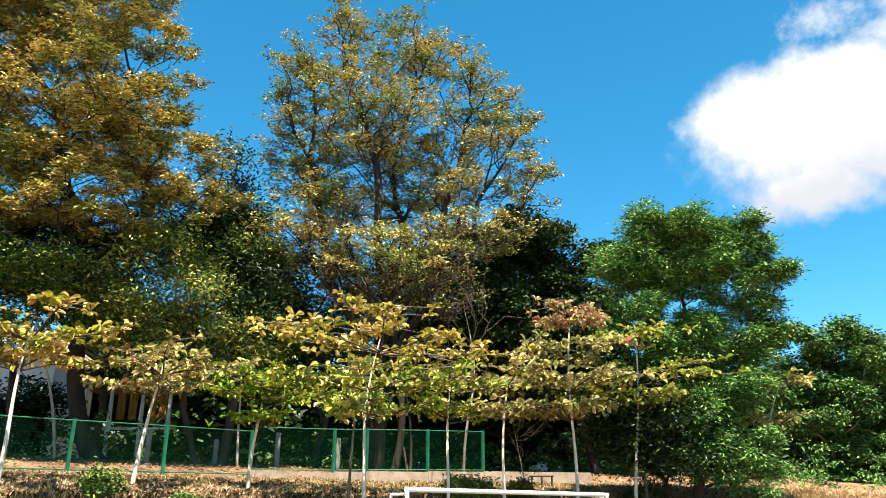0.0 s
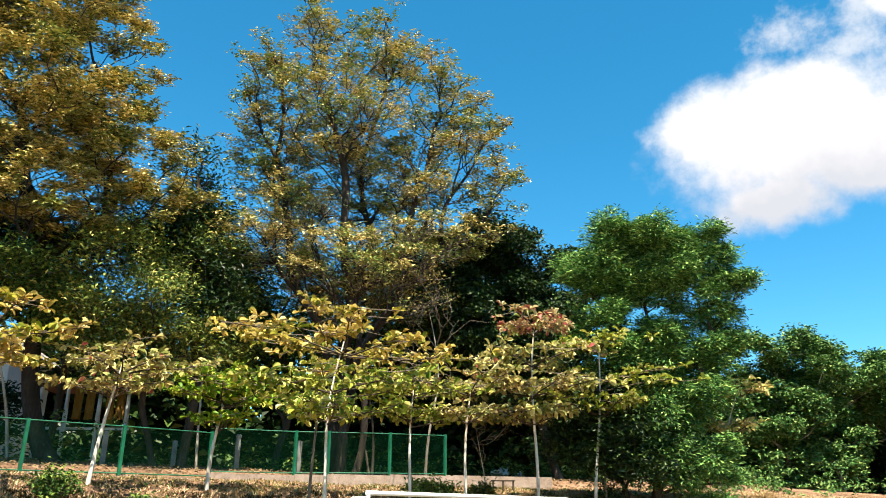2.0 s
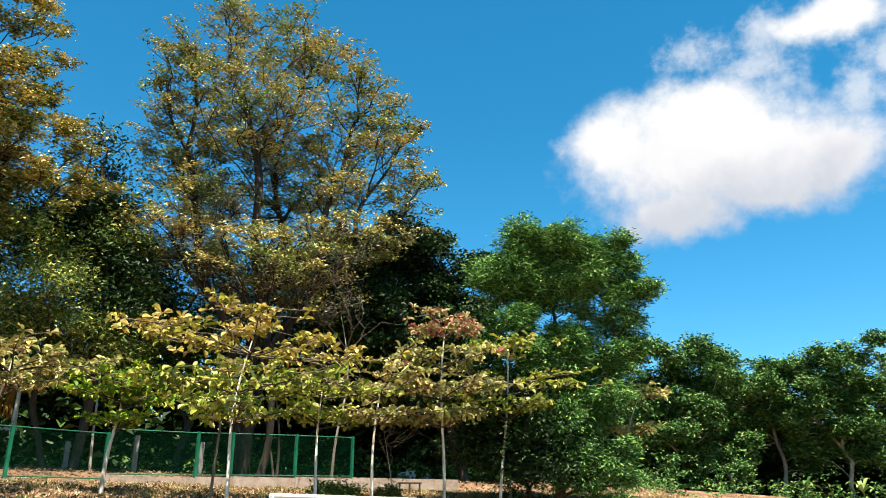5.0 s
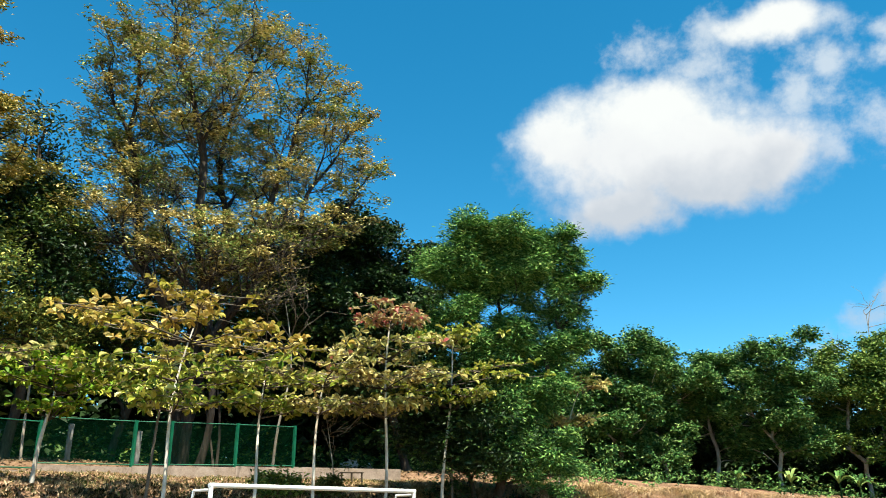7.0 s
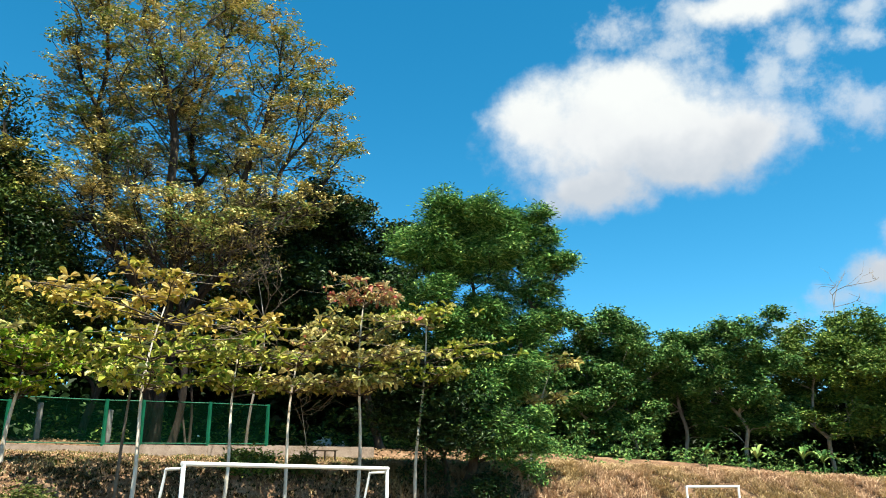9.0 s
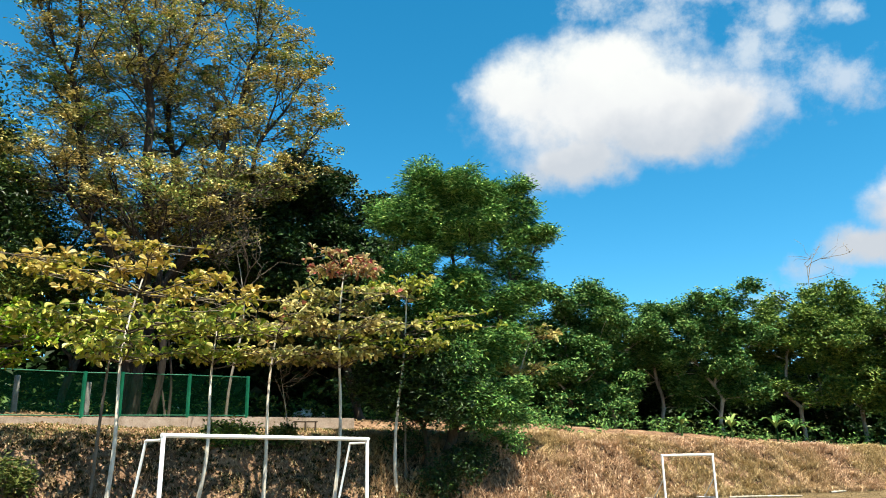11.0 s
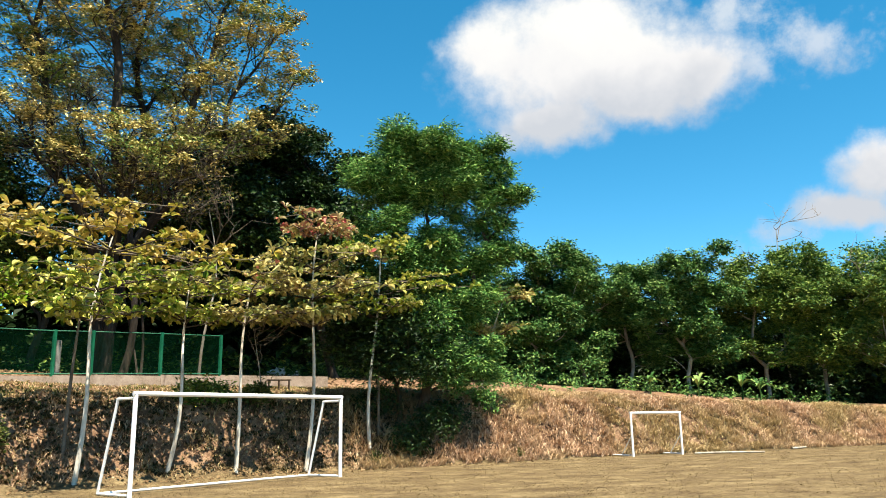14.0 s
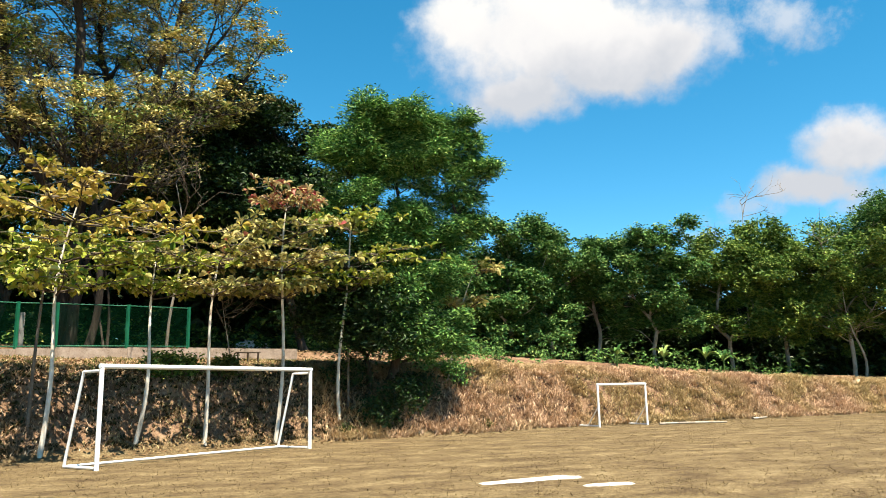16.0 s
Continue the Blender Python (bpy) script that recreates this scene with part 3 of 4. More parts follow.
tree("broadleaf_tree", "dark green shaded tree behind the fence", (-10.5, 34.0),
[(-11.6, 31.4, 11.2, 2.6, 1.7), (-10.7, 31.7, 9.1, 2.8, 1.8), (-13.7, 30.6, 8.8, 2.5, 1.4), (-9.5, 33.2, 9.2, 2.0, 2.0), (-9.5, 34.2, 12.6, 1.8, 1.6)], 1200, 24, 0.2, "olive", 13, trunk_r=0.13, clumps=2.6, shell=0.75)
tree("broadleaf_tree", "dark green shaded tree behind the fence", (-18.5, 34.0),
[(-15.8, 29.0, 10.7, 2.7, 1.3), (-18.7, 27.2, 9.5, 2.9, 1.9), (-14.7, 30.6, 10.5, 2.1, 1.4)], 1100, 24, 0.21, "mid", 15, trunk_r=0.14, clumps=2.6, shell=0.75)
tree("broadleaf_tree", "dark green shaded tree behind the fence", (-6.5, 40.4),
[(-6.8, 40.4, 12.0, 3.3, 2.7), (-8.9, 40.0, 9.5, 2.9, 2.1), (-4.0, 40.8, 10.3, 3.6, 1.8), (-2.0, 41.0, 13.6, 3.2, 1.8), (-10.2, 39.6, 13.4, 2.5, 2.0), (1.2, 41.6, 12.6, 2.6, 2.0), (-5.6, 40.8, 14.6, 2.6, 1.3)], 2000, 24, 0.21, "mid", 17, trunk_r=0.18, clumps=2.6, shell=0.75)
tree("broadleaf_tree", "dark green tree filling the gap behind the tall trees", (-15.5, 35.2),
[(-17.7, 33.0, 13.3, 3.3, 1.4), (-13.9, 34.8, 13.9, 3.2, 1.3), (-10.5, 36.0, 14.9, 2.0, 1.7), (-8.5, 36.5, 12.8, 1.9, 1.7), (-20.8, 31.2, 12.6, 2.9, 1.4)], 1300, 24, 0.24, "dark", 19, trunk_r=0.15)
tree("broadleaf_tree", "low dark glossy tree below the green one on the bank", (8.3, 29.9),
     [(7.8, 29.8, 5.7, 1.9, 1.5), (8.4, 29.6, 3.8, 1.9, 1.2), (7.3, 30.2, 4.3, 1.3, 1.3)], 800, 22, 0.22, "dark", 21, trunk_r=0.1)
FAR = [
    ((21.9, 44.9), "far", [(21.9, 44.9, 10.8, 2.2, 1.7), (20.4, 44.5, 7.7, 2.2, 2.5), (22.8, 44.5, 7.4, 2.9, 2.9)]),
    ((25.5, 46.0), "far", [(25.7, 46.4, 11.6, 2.1, 1.5), (26.9, 45.7, 9.6, 1.5, 1.9), (24.7, 45.7, 8.0, 2.6, 2.6), (21.8, 45.0, 5.2, 1.8, 1.4)]),
    ((29.5, 46.6), "far", [(29.8, 46.2, 10.5, 1.6, 1.5), (29.2, 46.6, 7.8, 2.4, 2.4)]),
    ((32.0, 43.7), "far", [(32.0, 43.5, 11.0, 2.3, 1.5), (30.9, 44.3, 8.7, 2.3, 2.3), (33.0, 42.7, 9.3, 1.5, 1.9), (32.0, 43.5, 6.3, 2.3, 2.1)]),
    ((37.6, 43.0), "far_lime", [(37.3, 43.1, 10.1, 2.4, 1.8), (36.5, 43.8, 7.2, 2.4, 2.8), (38.8, 41.8, 7.8, 2.3, 3.1)]),
    ((42.0, 42.5), "far_lime", [(41.6, 43.3, 11.4, 2.9, 1.8), (43.3, 41.6, 9.5, 2.4, 2.0), (41.4, 42.0, 7.1, 3.2, 2.4)]),
    ((43.6, 38.5), "far_lime", [(43.2, 38.7, 9.1, 3.0, 2.3), (44.4, 37.3, 7.4, 2.6, 2.6), (42.6, 39.4, 6.1, 2.3, 1.9)]),
    ((52.0, 41.0), "far", [(51.0, 41.8, 13.3, 3.2, 2.1), (52.7, 39.8, 12.1, 3.3, 2.9), (52.0, 40.7, 8.8, 3.7, 3.3)])]
for i, (base, leaf_mat, lobes) in enumerate(FAR):
    tree("woodland_tree", "green woodland tree above the dry bank", base, lobes, 1700, 24, 0.25, leaf_mat, 31 + i, trunk_r=0.13, width=0.5, spread=0.22, rough=0.85, clumps=3.2, shell=0.5, bark="pale_bark", flat=0.75, up=0.9, grow=1.2, puff=1.15)


LEAF_SHAPES = {}


def leaf_shapes(mat):
    """Six single big leaves that the pieces share."""
    if mat not in LEAF_SHAPES:
        rng = np.random.default_rng(99)
        LEAF_SHAPES[mat] = []
        for _ in range(6):
            v, q = leaves(rng, np.zeros((1, 3)), 0.27, 0.52, 3.0, np.array([[1.6, 0.0, 0.0]]), True, 0.1)
            LEAF_SHAPES[mat].append(mesh_of("leaf", v, q, M[mat]))
    return LEAF_SHAPES[mat]


def young_tree(place, lean, tiers, leaf_mat, seed, label, r=0.075, top_mat=None, second=None):
    """A young almond tree: pale crooked trunk, level whorls of limbs and big leaves."""
    rng = np.random.default_rng(seed)
    x, y = place
    z = float(ground_height(x, y)) - 0.1
    root = thing("young_almond_tree", (x, y, z), label, "tree", "young trees along the bank")
    top = tiers[-1][0] - z + 0.05
    trunk = bend(rng, (0, 0, 0), (lean[0], lean[1], top), 14, 0.02)
    part("trunk", tube_mesh("trunk", [(trunk, np.linspace(r, r * 0.3, 14))], M["whitewash"], 9), root, "pale whitewashed trunk")
    if second:
        stem = bend(rng, (second[0], second[1], 0), (second[2], second[3], second[4]), 10, 0.015)
        part("trunk", tube_mesh("trunk", [(stem, np.linspace(r * 0.8, r * 0.4, 10))], M["twig"], 8), root, "slim brown second stem")
    twigs, at, along, mats = [], [], [], []
    for h, rad, count, *own in tiers:
        t = (h - z) / top
        c = np.array([np.interp(t, np.linspace(0, 1, 14), trunk[:, k]) for k in range(3)])
        turn = rng.random() * 6
        for k in range(count):
            a = turn + k * 2 * np.pi / count + rng.normal() * 0.25
            L = rad * rng.uniform(0.65, 1.33)
            d = np.array([np.cos(a), np.sin(a), 0])
            lift = rng.normal() * 0.06
            arm = bend(rng, c + (0, 0, lift - 0.4), c + d * L + (0, 0, lift + rng.uniform(-0.08, 0.14)), 7, 0.025)
            part("branch", tube_mesh("branch", [(arm, np.linspace(r * 0.4, 0.012, 7))], M["bark"], 5), root)
            for s in range(int(4 + L * 4.2)):
                p = arm[rng.integers(3, 7)]
                e = p + rng.normal(size=3) * (0.5, 0.5, 0.03) * (0.5 + L * 0.2) + (0, 0, 0.05)
                twigs.append((bend(rng, p, e, 3, 0.05), np.linspace(0.016, 0.007, 3)))
                m = rng.integers(6, 11)
                b = rng.random(m) * 6.3
                at.append(e + np.stack([np.cos(b), np.sin(b), 0 * b], 1) * 0.04)
                along.append(np.stack([np.cos(b), np.sin(b), rng.normal(size=m) * 0.3 + 0.15], 1))
                mats += [own[0] if own else top_mat if top_mat and h == tiers[-1][0] else leaf_mat] * m
    tagged(part("brushwood", tube_mesh("brushwood", twigs, M["twig"], 5), root), kind="stuff")
    at, along, mats = np.concatenate(at), np.concatenate(along), np.array(mats)
    single = np.zeros(len(at), bool)
    single[np.argsort(at[:, 1])[:220]] = True
    for k in np.flatnonzero(single):
        ob = part("leaf", leaf_shapes(mats[k])[k % 6], root)
        d = Vector(along[k])
        m = d.to_track_quat("X", "Z").to_matrix().to_4x4() @ Matrix.Rotation(rng.normal() * 0.6, 4, "X")
        ob.matrix_local = Matrix.Translation(at[k]) @ m @ Matrix.Diagonal((*(rng.uniform(0.65, 1.25),) * 3, 1))
    for mat in sorted(set(mats)):
        pick = (mats == mat) & ~single
        v, q = leaves(rng, at[pick], 0.27, 0.52, 0.4, along[pick] * 1.6, True, 0.1)
        tagged(part("crown", mesh_of("crown", v, q, M[mat]), root), kind="stuff")
    return root


Y = "young tree with level tiers of large %s leaves"
young_tree((-12.07, 21.89), (0.2, 0.1), [(6.1, 1.6, 5), (6.95, 2.3, 7)], "yellow", 51, Y % "yellow")
young_tree((-9.31, 24.28), (0.5, 0.1), [(5.75, 1.4, 5), (6.4, 2.0, 7)], "tan", 52, Y % "tan-brown")
young_tree((-6.43, 26.74), (0.3, 0.0), [(4.9, 0.9, 4), (5.8, 1.7, 6), (6.45, 1.3, 5)], "lime", 53, Y % "green and yellow")
young_tree((-2.55, 24.53), (0.5, 0.3), [(5.0, 2.0, 6, "golden_lime"), (5.95, 2.9, 8, "golden_lime"), (7.2, 3.1, 9)], "yellow", 54, Y % "golden", second=(-0.4, 0.4, -0.2, 0.5, 5.4))
young_tree((-0.14, 26.42), (0.4, 0.1), [(5.2, 1.3, 5), (6.15, 1.9, 6)], "golden_lime", 55, Y % "yellow-green")
young_tree((1.97, 26.87), (0.3, 0.0), [(5.3, 1.3, 5), (6.3, 1.9, 7)], "tan", 56, Y % "tan")
young_tree((4.35, 27.68), (0.3, 0.0), [(5.1, 1.4, 5), (6.15, 2.1, 7), (7.3, 1.9, 6), (8.7, 1.35, 6)], "tan", 57, Y % "tan and reddish", top_mat="rose")
young_tree((6.85, 28.69), (0.4, 0.0), [(6.1, 1.8, 6), (6.9, 2.2, 7), (8.3, 1.5, 6)], "golden_lime", 58, Y % "yellow-green", second=(0.45, 0.5, 0.3, 0.4, 6.0))
young_tree((12.0, 30.9), (1.2, -0.7), [(5.2, 1.0, 5), (6.9, 1.0, 5)], "tan", 59, Y % "pale tan", r=0.05)


# ---- goals ----
def pipe(name, a, b, r, parent, mat="white_paint", square=False):
    v, q = tubes([([a, (np.array(a) + b) / 2, b], [r, r, r])], 4 if square else 10)
    me = mesh_of(name, v, q, M[mat], not square)
    bm = bmesh.new()
    bm.from_mesh(me)
    for cap in bmesh.ops.holes_fill(bm, edges=bm.edges[:])["faces"]:
        for e in cap.edges:
            e.smooth = False
    bm.to_mesh(me)
    bm.free()
    return part(name, me, parent)


def goal(name, label, left, right, height, depth, r, boxed=True):
    l, rr = np.array([*left, 0.0]), np.array([*right, 0.0])
    root = thing(name, (*left, float(ground_height(*left))), label, "football goal")
    w = rr - l
    back = np.array([-w[1], w[0], 0]) / np.linalg.norm(w)
    up = np.array([0, 0, height])
    zero = np.zeros(3)
    for p in (zero, w):
        pipe("post", p - (0, 0, 0.1), p + up + (0, 0, r), r, root)
        pipe("ground_bar", p + (0, 0, 0.05), p + back * depth + (0, 0, 0.05), r * 0.6, root)
        if boxed:
            pipe("top_stay", p + up * 0.955, p + up * 0.955 + back * depth * 0.55, r * 0.6, root)
            pipe("back_stay", p + up * 0.955 + back * depth * 0.55, p + back * depth + (0, 0, 0.05), r * 0.65, root)
        else:
            pipe("brace", p + up * 0.5, p + back * depth * 0.55 + (0, 0, 0.05), r * 0.4, root)
    pipe("crossbar", up - w / np.linalg.norm(w) * r, w + up + w / np.linalg.norm(w) * r, r, root)
    if boxed:
        pipe("back_ground_bar", back * depth + (0, 0, 0.05), w + back * depth + (0, 0, 0.05), r * 0.55, root)
    return root


goal("football_goal", "white metal football goal without a net", (-0.9, 20.28), (4.87, 24.29), 2.4, 1.36, 0.057)
goal("small_goal", "small white metal goal before the dry bank", (18.36, 29.42), (20.94, 29.62), 1.80, 1.5, 0.05, False)


# ---- fence on its low wall ----
POSTS = [(-18.0, 22.6), (-15.3, 24.9), (-12.7, 27.2), (-10.2, 29.3), (-7.6, 31.6), (-4.5, 33.0), (-3.2, 33.5), (-0.66, 34.3), (1.76, 35.3)]


def fence():
    root = thing("fence", (0, 0, 0), "green net fence with steel posts on a low wall", "fence")
    for i, (x, y) in enumerate(POSTS):
        z = 3.15 + 0.05 * i + (0.18 if i > 4 else 0)
        pipe("post", (x, y, z - 0.1), (x, y, z + 1.75), 0.075, root, "green_paint", True)
    for i, (a, b) in enumerate(zip(POSTS, POSTS[1:])):
        za, zb = 3.15 + 0.05 * i + (0.18 if i >= 4 else 0), 3.2 + 0.05 * i + (0.18 if i >= 4 else 0)
        pa, pb = np.array([*a, za]), np.array([*b, zb])
        for h in (0.06, 1.7):
            pipe("rail", pa + (0, 0, h), pb + (0, 0, h), 0.022, root, "green_paint")
        v = [pa + (0, 0, 0.06), pb + (0, 0, 0.06), pb + (0, 0, 1.7), pa + (0, 0, 1.7)]
        part("net", mesh_of("net", v, [[0, 1, 2, 3]], M["net"]), root, "see-through green net")


def low_wall():
    line = POSTS[1:] + [(4.2, 36.0), (6.65, 36.4)]
    root = thing("low_wall", (0, 0, 0), "low pinkish concrete wall under the fence", "wall", kind="structure")
    for i, (a, b) in enumerate(zip(line, line[1:])):
        top = 3.21 + 0.05 * min(i, 7) + (0.18 if i >= 3 else 0)
        d = Vector((b[0] - a[0], b[1] - a[1], 0))
        me = box_mesh("wall_section", (d.length, 0.22, 1.1), ((a[0] + b[0]) / 2, (a[1] + b[1]) / 2, top - 0.55), M["concrete"], 0.015, math.atan2(d.y, d.x))
        part("wall_section", me, root)


fence()
low_wall()


# ---- woods behind ----
def wood(name, label, line, n, leaf, mat, seed, height, deep=2.0, per=26, lift=0.0, spread=0.45, vary=0.2):
    """A long belt of foliage with an uneven top, in many clumps."""
    rng = np.random.default_rng(seed)
    t = rng.random(n)
    pts = np.array(line, float)
    s = np.linspace(0, 1, len(pts))
    x = np.interp(t, s, pts[:, 0]) + rng.normal(size=n) * deep * 0.5
    y = np.interp(t, s, pts[:, 1]) + rng.normal(size=n) * deep * 0.5
    top = height * np.clip(0.66 + vary * np.sin(t * 41 + seed) + vary * 0.7 * np.sin(t * 97 + 2 * seed) + vary * 0.5 * np.sin(t * 213), 0.12, 1.4)
    z = ground_height(x, y) + lift + rng.random(n) ** 0.8 * top
    c = np.stack([x, y, z], 1)
    at = np.repeat(c, per, 0) + rng.normal(size=(n * per, 3)) * spread * (1, 1, 0.6)
    at[:, 2] = np.maximum(at[:, 2], ground_height(at[:, 0], at[:, 1]) + 0.1)
    v, q = leaves(rng, at, leaf, 0.5)
    return tagged(new(name, mesh_of(name, v, q, M[mat])), label, "woodland", kind="stuff")


# Backing belts: leaves coloured near-black in place of deep shade between the trees.
wood("woodland", "woodland backing behind the fence, near-black leaves standing for shade", [(-48, 32), (-34, 46), (-18, 51), (0, 50), (11, 48)], 3800, 0.85, "dark", 71, 11.5, 3.0, 12)
wood("woodland", "woodland backing behind the first trees, near-black leaves standing for shade", [(12, 47), (24, 52), (34, 52), (44, 49), (56, 44), (66, 34)], 3600, 0.5, "dark", 72, 7.6, 2.5, 24)
wood("woodland", "added filler belt deep in the wood, leaves near-black for shade", [(-50, 36), (-36, 50), (-18, 54), (0, 54), (14, 51), (24, 55), (40, 54), (60, 46), (70, 34)], 3800, 0.95, "dark", 75, 5.5, 2.0, 12)
wood("undergrowth", "dark filler thicket before the house, leaves near-black for its shade", [(-36, 25), (-26, 32.5), (-18, 37.5)], 1000, 0.3, "dark", 76, 4.6, 1.2, 24, 0.0, 0.3, 0.15)
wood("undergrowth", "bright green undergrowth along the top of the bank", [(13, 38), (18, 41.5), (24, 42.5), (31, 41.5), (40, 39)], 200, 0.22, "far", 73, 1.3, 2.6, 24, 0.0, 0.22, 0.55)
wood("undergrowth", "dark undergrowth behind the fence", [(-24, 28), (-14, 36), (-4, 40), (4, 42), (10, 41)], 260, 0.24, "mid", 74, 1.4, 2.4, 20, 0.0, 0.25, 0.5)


# ---- grass, litter ----
def tufts(name, label, n, region, keep, mat, seed, tall=0.3, blades=5, lean=0.5, thick=0.02, along_foot=False):
    """Tufts of thin blades on the ground."""
    rng = np.random.default_rng(seed)
    x0, x1, y0, y1 = region
    x, y = rng.uniform(x0, x1, n), rng.uniform(y0, y1, n)
    if along_foot:
        y = np.interp(x, [p[0] for p in FOOT], [p[1] for p in FOOT]) + y
    d = foot_distance(x, y)
    ok = keep(x, y, d) > rng.random(n)
    x, y = x[ok], y[ok]
    base = np.repeat(np.stack([x, y, ground_height(x, y) - 0.02], 1), blades, 0)
    m = len(base)
    base[:, :2] += rng.normal(size=(m, 2)) * 0.06
    a = rng.random(m) * 6.3
    d = np.stack([np.cos(a), np.sin(a), np.zeros(m)], 1)
    s = np.stack([-np.sin(a), np.cos(a), np.zeros(m)], 1)
    h = (tall * rng.uniform(0.4, 1.3, m))[:, None]
    up = np.array([0, 0, 1.0])
    tip = base + up * h + d * h * lean * rng.random((m, 1)) * 1.6
    mid = base + up * h * 0.55 + d * h * lean * 0.25
    v = np.stack([base - s * thick * 0.5, base + s * thick * 0.5, mid + s * thick * 0.5, tip, mid - s * thick * 0.5], 1)
    k = np.arange(m) * 5
    tri = np.stack([k + 4, k + 2, k + 3], 1)
    me = mesh_of(name, v.reshape(-1, 3), np.concatenate([np.stack([k, k + 1, k + 2], 1), np.stack([k, k + 2, k + 4], 1), tri]), M[mat], uniform=3)
    return tagged(new(name, me), label, "grass", kind="stuff")


def band(a, b, dense=1.0):
    return lambda x, y, d: dense * ((d > a) & (d < b)) * (0.35 + 0.65 * (np.sin(x * 1.3 + 2 * np.sin(y * 0.9)) * np.sin(y * 1.7 + x * 0.6) > -0.25))


tufts("dry_grass", "straw-coloured dry grass on the bank", 46000, (-16, 50, 15, 40), band(2.5, 8.4), "straw", 81, 0.12, 3, 1.5, 0.028)
tufts("dry_grass", "matted straw-coloured grass hanging down the dry bank", 36000, (6, 48, -0.2, 3.6), lambda x, y, d: 0.3 + 0.9 * (np.sin(x * 3.1 + 2 * np.sin(y * 2.3)) * np.sin(y * 3.7 + x * 1.3) > -0.15), "straw", 86, 0.26, 3, 1.6, 0.035, True)
tufts("dry_grass", "sparse dry grass on the shaded bank", 12000, (-16, 6, -0.2, 4.0), band(0.1, 3.0), "straw", 87, 0.12, 3, 1.5, 0.03, True)
tufts("weeds", "low green and yellow weeds on the ledge", 16000, (-20, 14, 15, 40), band(1.9, 8.4, 0.8), "weed", 82, 0.13, 5, 0.9, 0.025)
# A few weeds grow here; this dense dark cover paints the bank's shade.
tufts("creepers", "creeping weeds on the bank, coloured dark to deepen its shade", 80000, (-18, 10, 14, 40), band(0.2, 2.5, 0.9), "shade_creeper", 85, 0.1, 4, 1.6, 0.05)
tufts("field_grass", "thin dry grass on the playing field", 60000, (-12, 40, 8, 34), band(-20, 0.2, 0.9), "turf", 83, 0.045, 3, 1.6, 0.014)


def litter():
    rng = np.random.default_rng(84)
    n = 26000
    x, y = rng.uniform(-18, 14, n), rng.uniform(15, 42, n)
    d = foot_distance(x, y)
    ok = (d > -1.3) & (rng.random(n) < np.where(d < 0, 0.25, 0.8))
    x, y = x[ok], y[ok]
    at = np.stack([x, y, ground_height(x, y) + 0.03], 1)
    v, q = leaves(rng, at, 0.14, 0.6, 2.5)
    tagged(new("fallen_leaves", mesh_of("fallen_leaves", v, q, M["litter"])), "brown fallen leaves under the trees", "leaf litter", kind="stuff")


litter()


# ---- low shrubs and plants ----
def shrub(place, size, mat, seed, label, leaf=0.16, n=90, width=0.45):
    rng = np.random.default_rng(seed)
    x, y, z = on_ground(*place, -0.05)
    root = thing("shrub", (x, y, z), label, "shrub")
    u = rng.normal(size=(n, 3))
    u /= np.linalg.norm(u, axis=1)[:, None]
    e = u * (rng.random(n) ** 0.4)[:, None] * (size, size, size * 0.75) + (0, 0, size * 0.7)
    e[:, 2] = np.maximum(e[:, 2], 0.1)
    stems = [(bend(rng, rng.normal(size=3) * (0.08, 0.08, 0), p, 4, 0.08), np.linspace(0.02, 0.006, 4)) for p in e[: n // 2]]
    tagged(part("brushwood", tube_mesh("brushwood", stems, M["twig"], 4), root), kind="stuff")
    at = np.repeat(e, 14, 0) + rng.normal(size=(n * 14, 3)) * 0.13
    v, q = leaves(rng, at, leaf, width)
    tagged(part("foliage", mesh_of("foliage", v, q, M[mat]), root), kind="stuff")


for i, (x, y, size, mat, label) in enumerate([
        (-9.6, 22.9, 0.55, "mid", "dark green shrub on the ledge of the bank"), (-7.6, 23.7, 0.45, "mid", "dark green shrub on the ledge of the bank"),
        (-5.0, 24.0, 0.7, "weed", "yellowing shrub at the edge of the bank"), (0.6, 28.3, 0.6, "mid", "dark creeping shrub over the bank's edge"),
        (1.4, 28.9, 0.5, "mid", "dark creeping shrub over the bank's edge"), (2.8, 29.2, 0.45, "weed", "thin shrub on the ledge"),
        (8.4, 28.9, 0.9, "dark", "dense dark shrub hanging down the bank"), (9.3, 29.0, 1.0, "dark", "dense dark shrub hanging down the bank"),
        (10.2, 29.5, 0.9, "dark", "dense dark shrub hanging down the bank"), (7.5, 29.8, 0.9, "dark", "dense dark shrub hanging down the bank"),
        (12.3, 30.9, 0.7, "fine", "green shrub on top of the bank"), (13.2, 29.6, 0.14, "weed", "small green sapling on the dry bank"),
        (7.0, 28.3, 0.16, "weed", "small yellow-green sapling at the trunk's foot")]):
    shrub((x, y), size, mat, 200 + i, label, n=90 if size > 0.3 else 14, leaf=0.16 if size > 0.3 else 0.12)


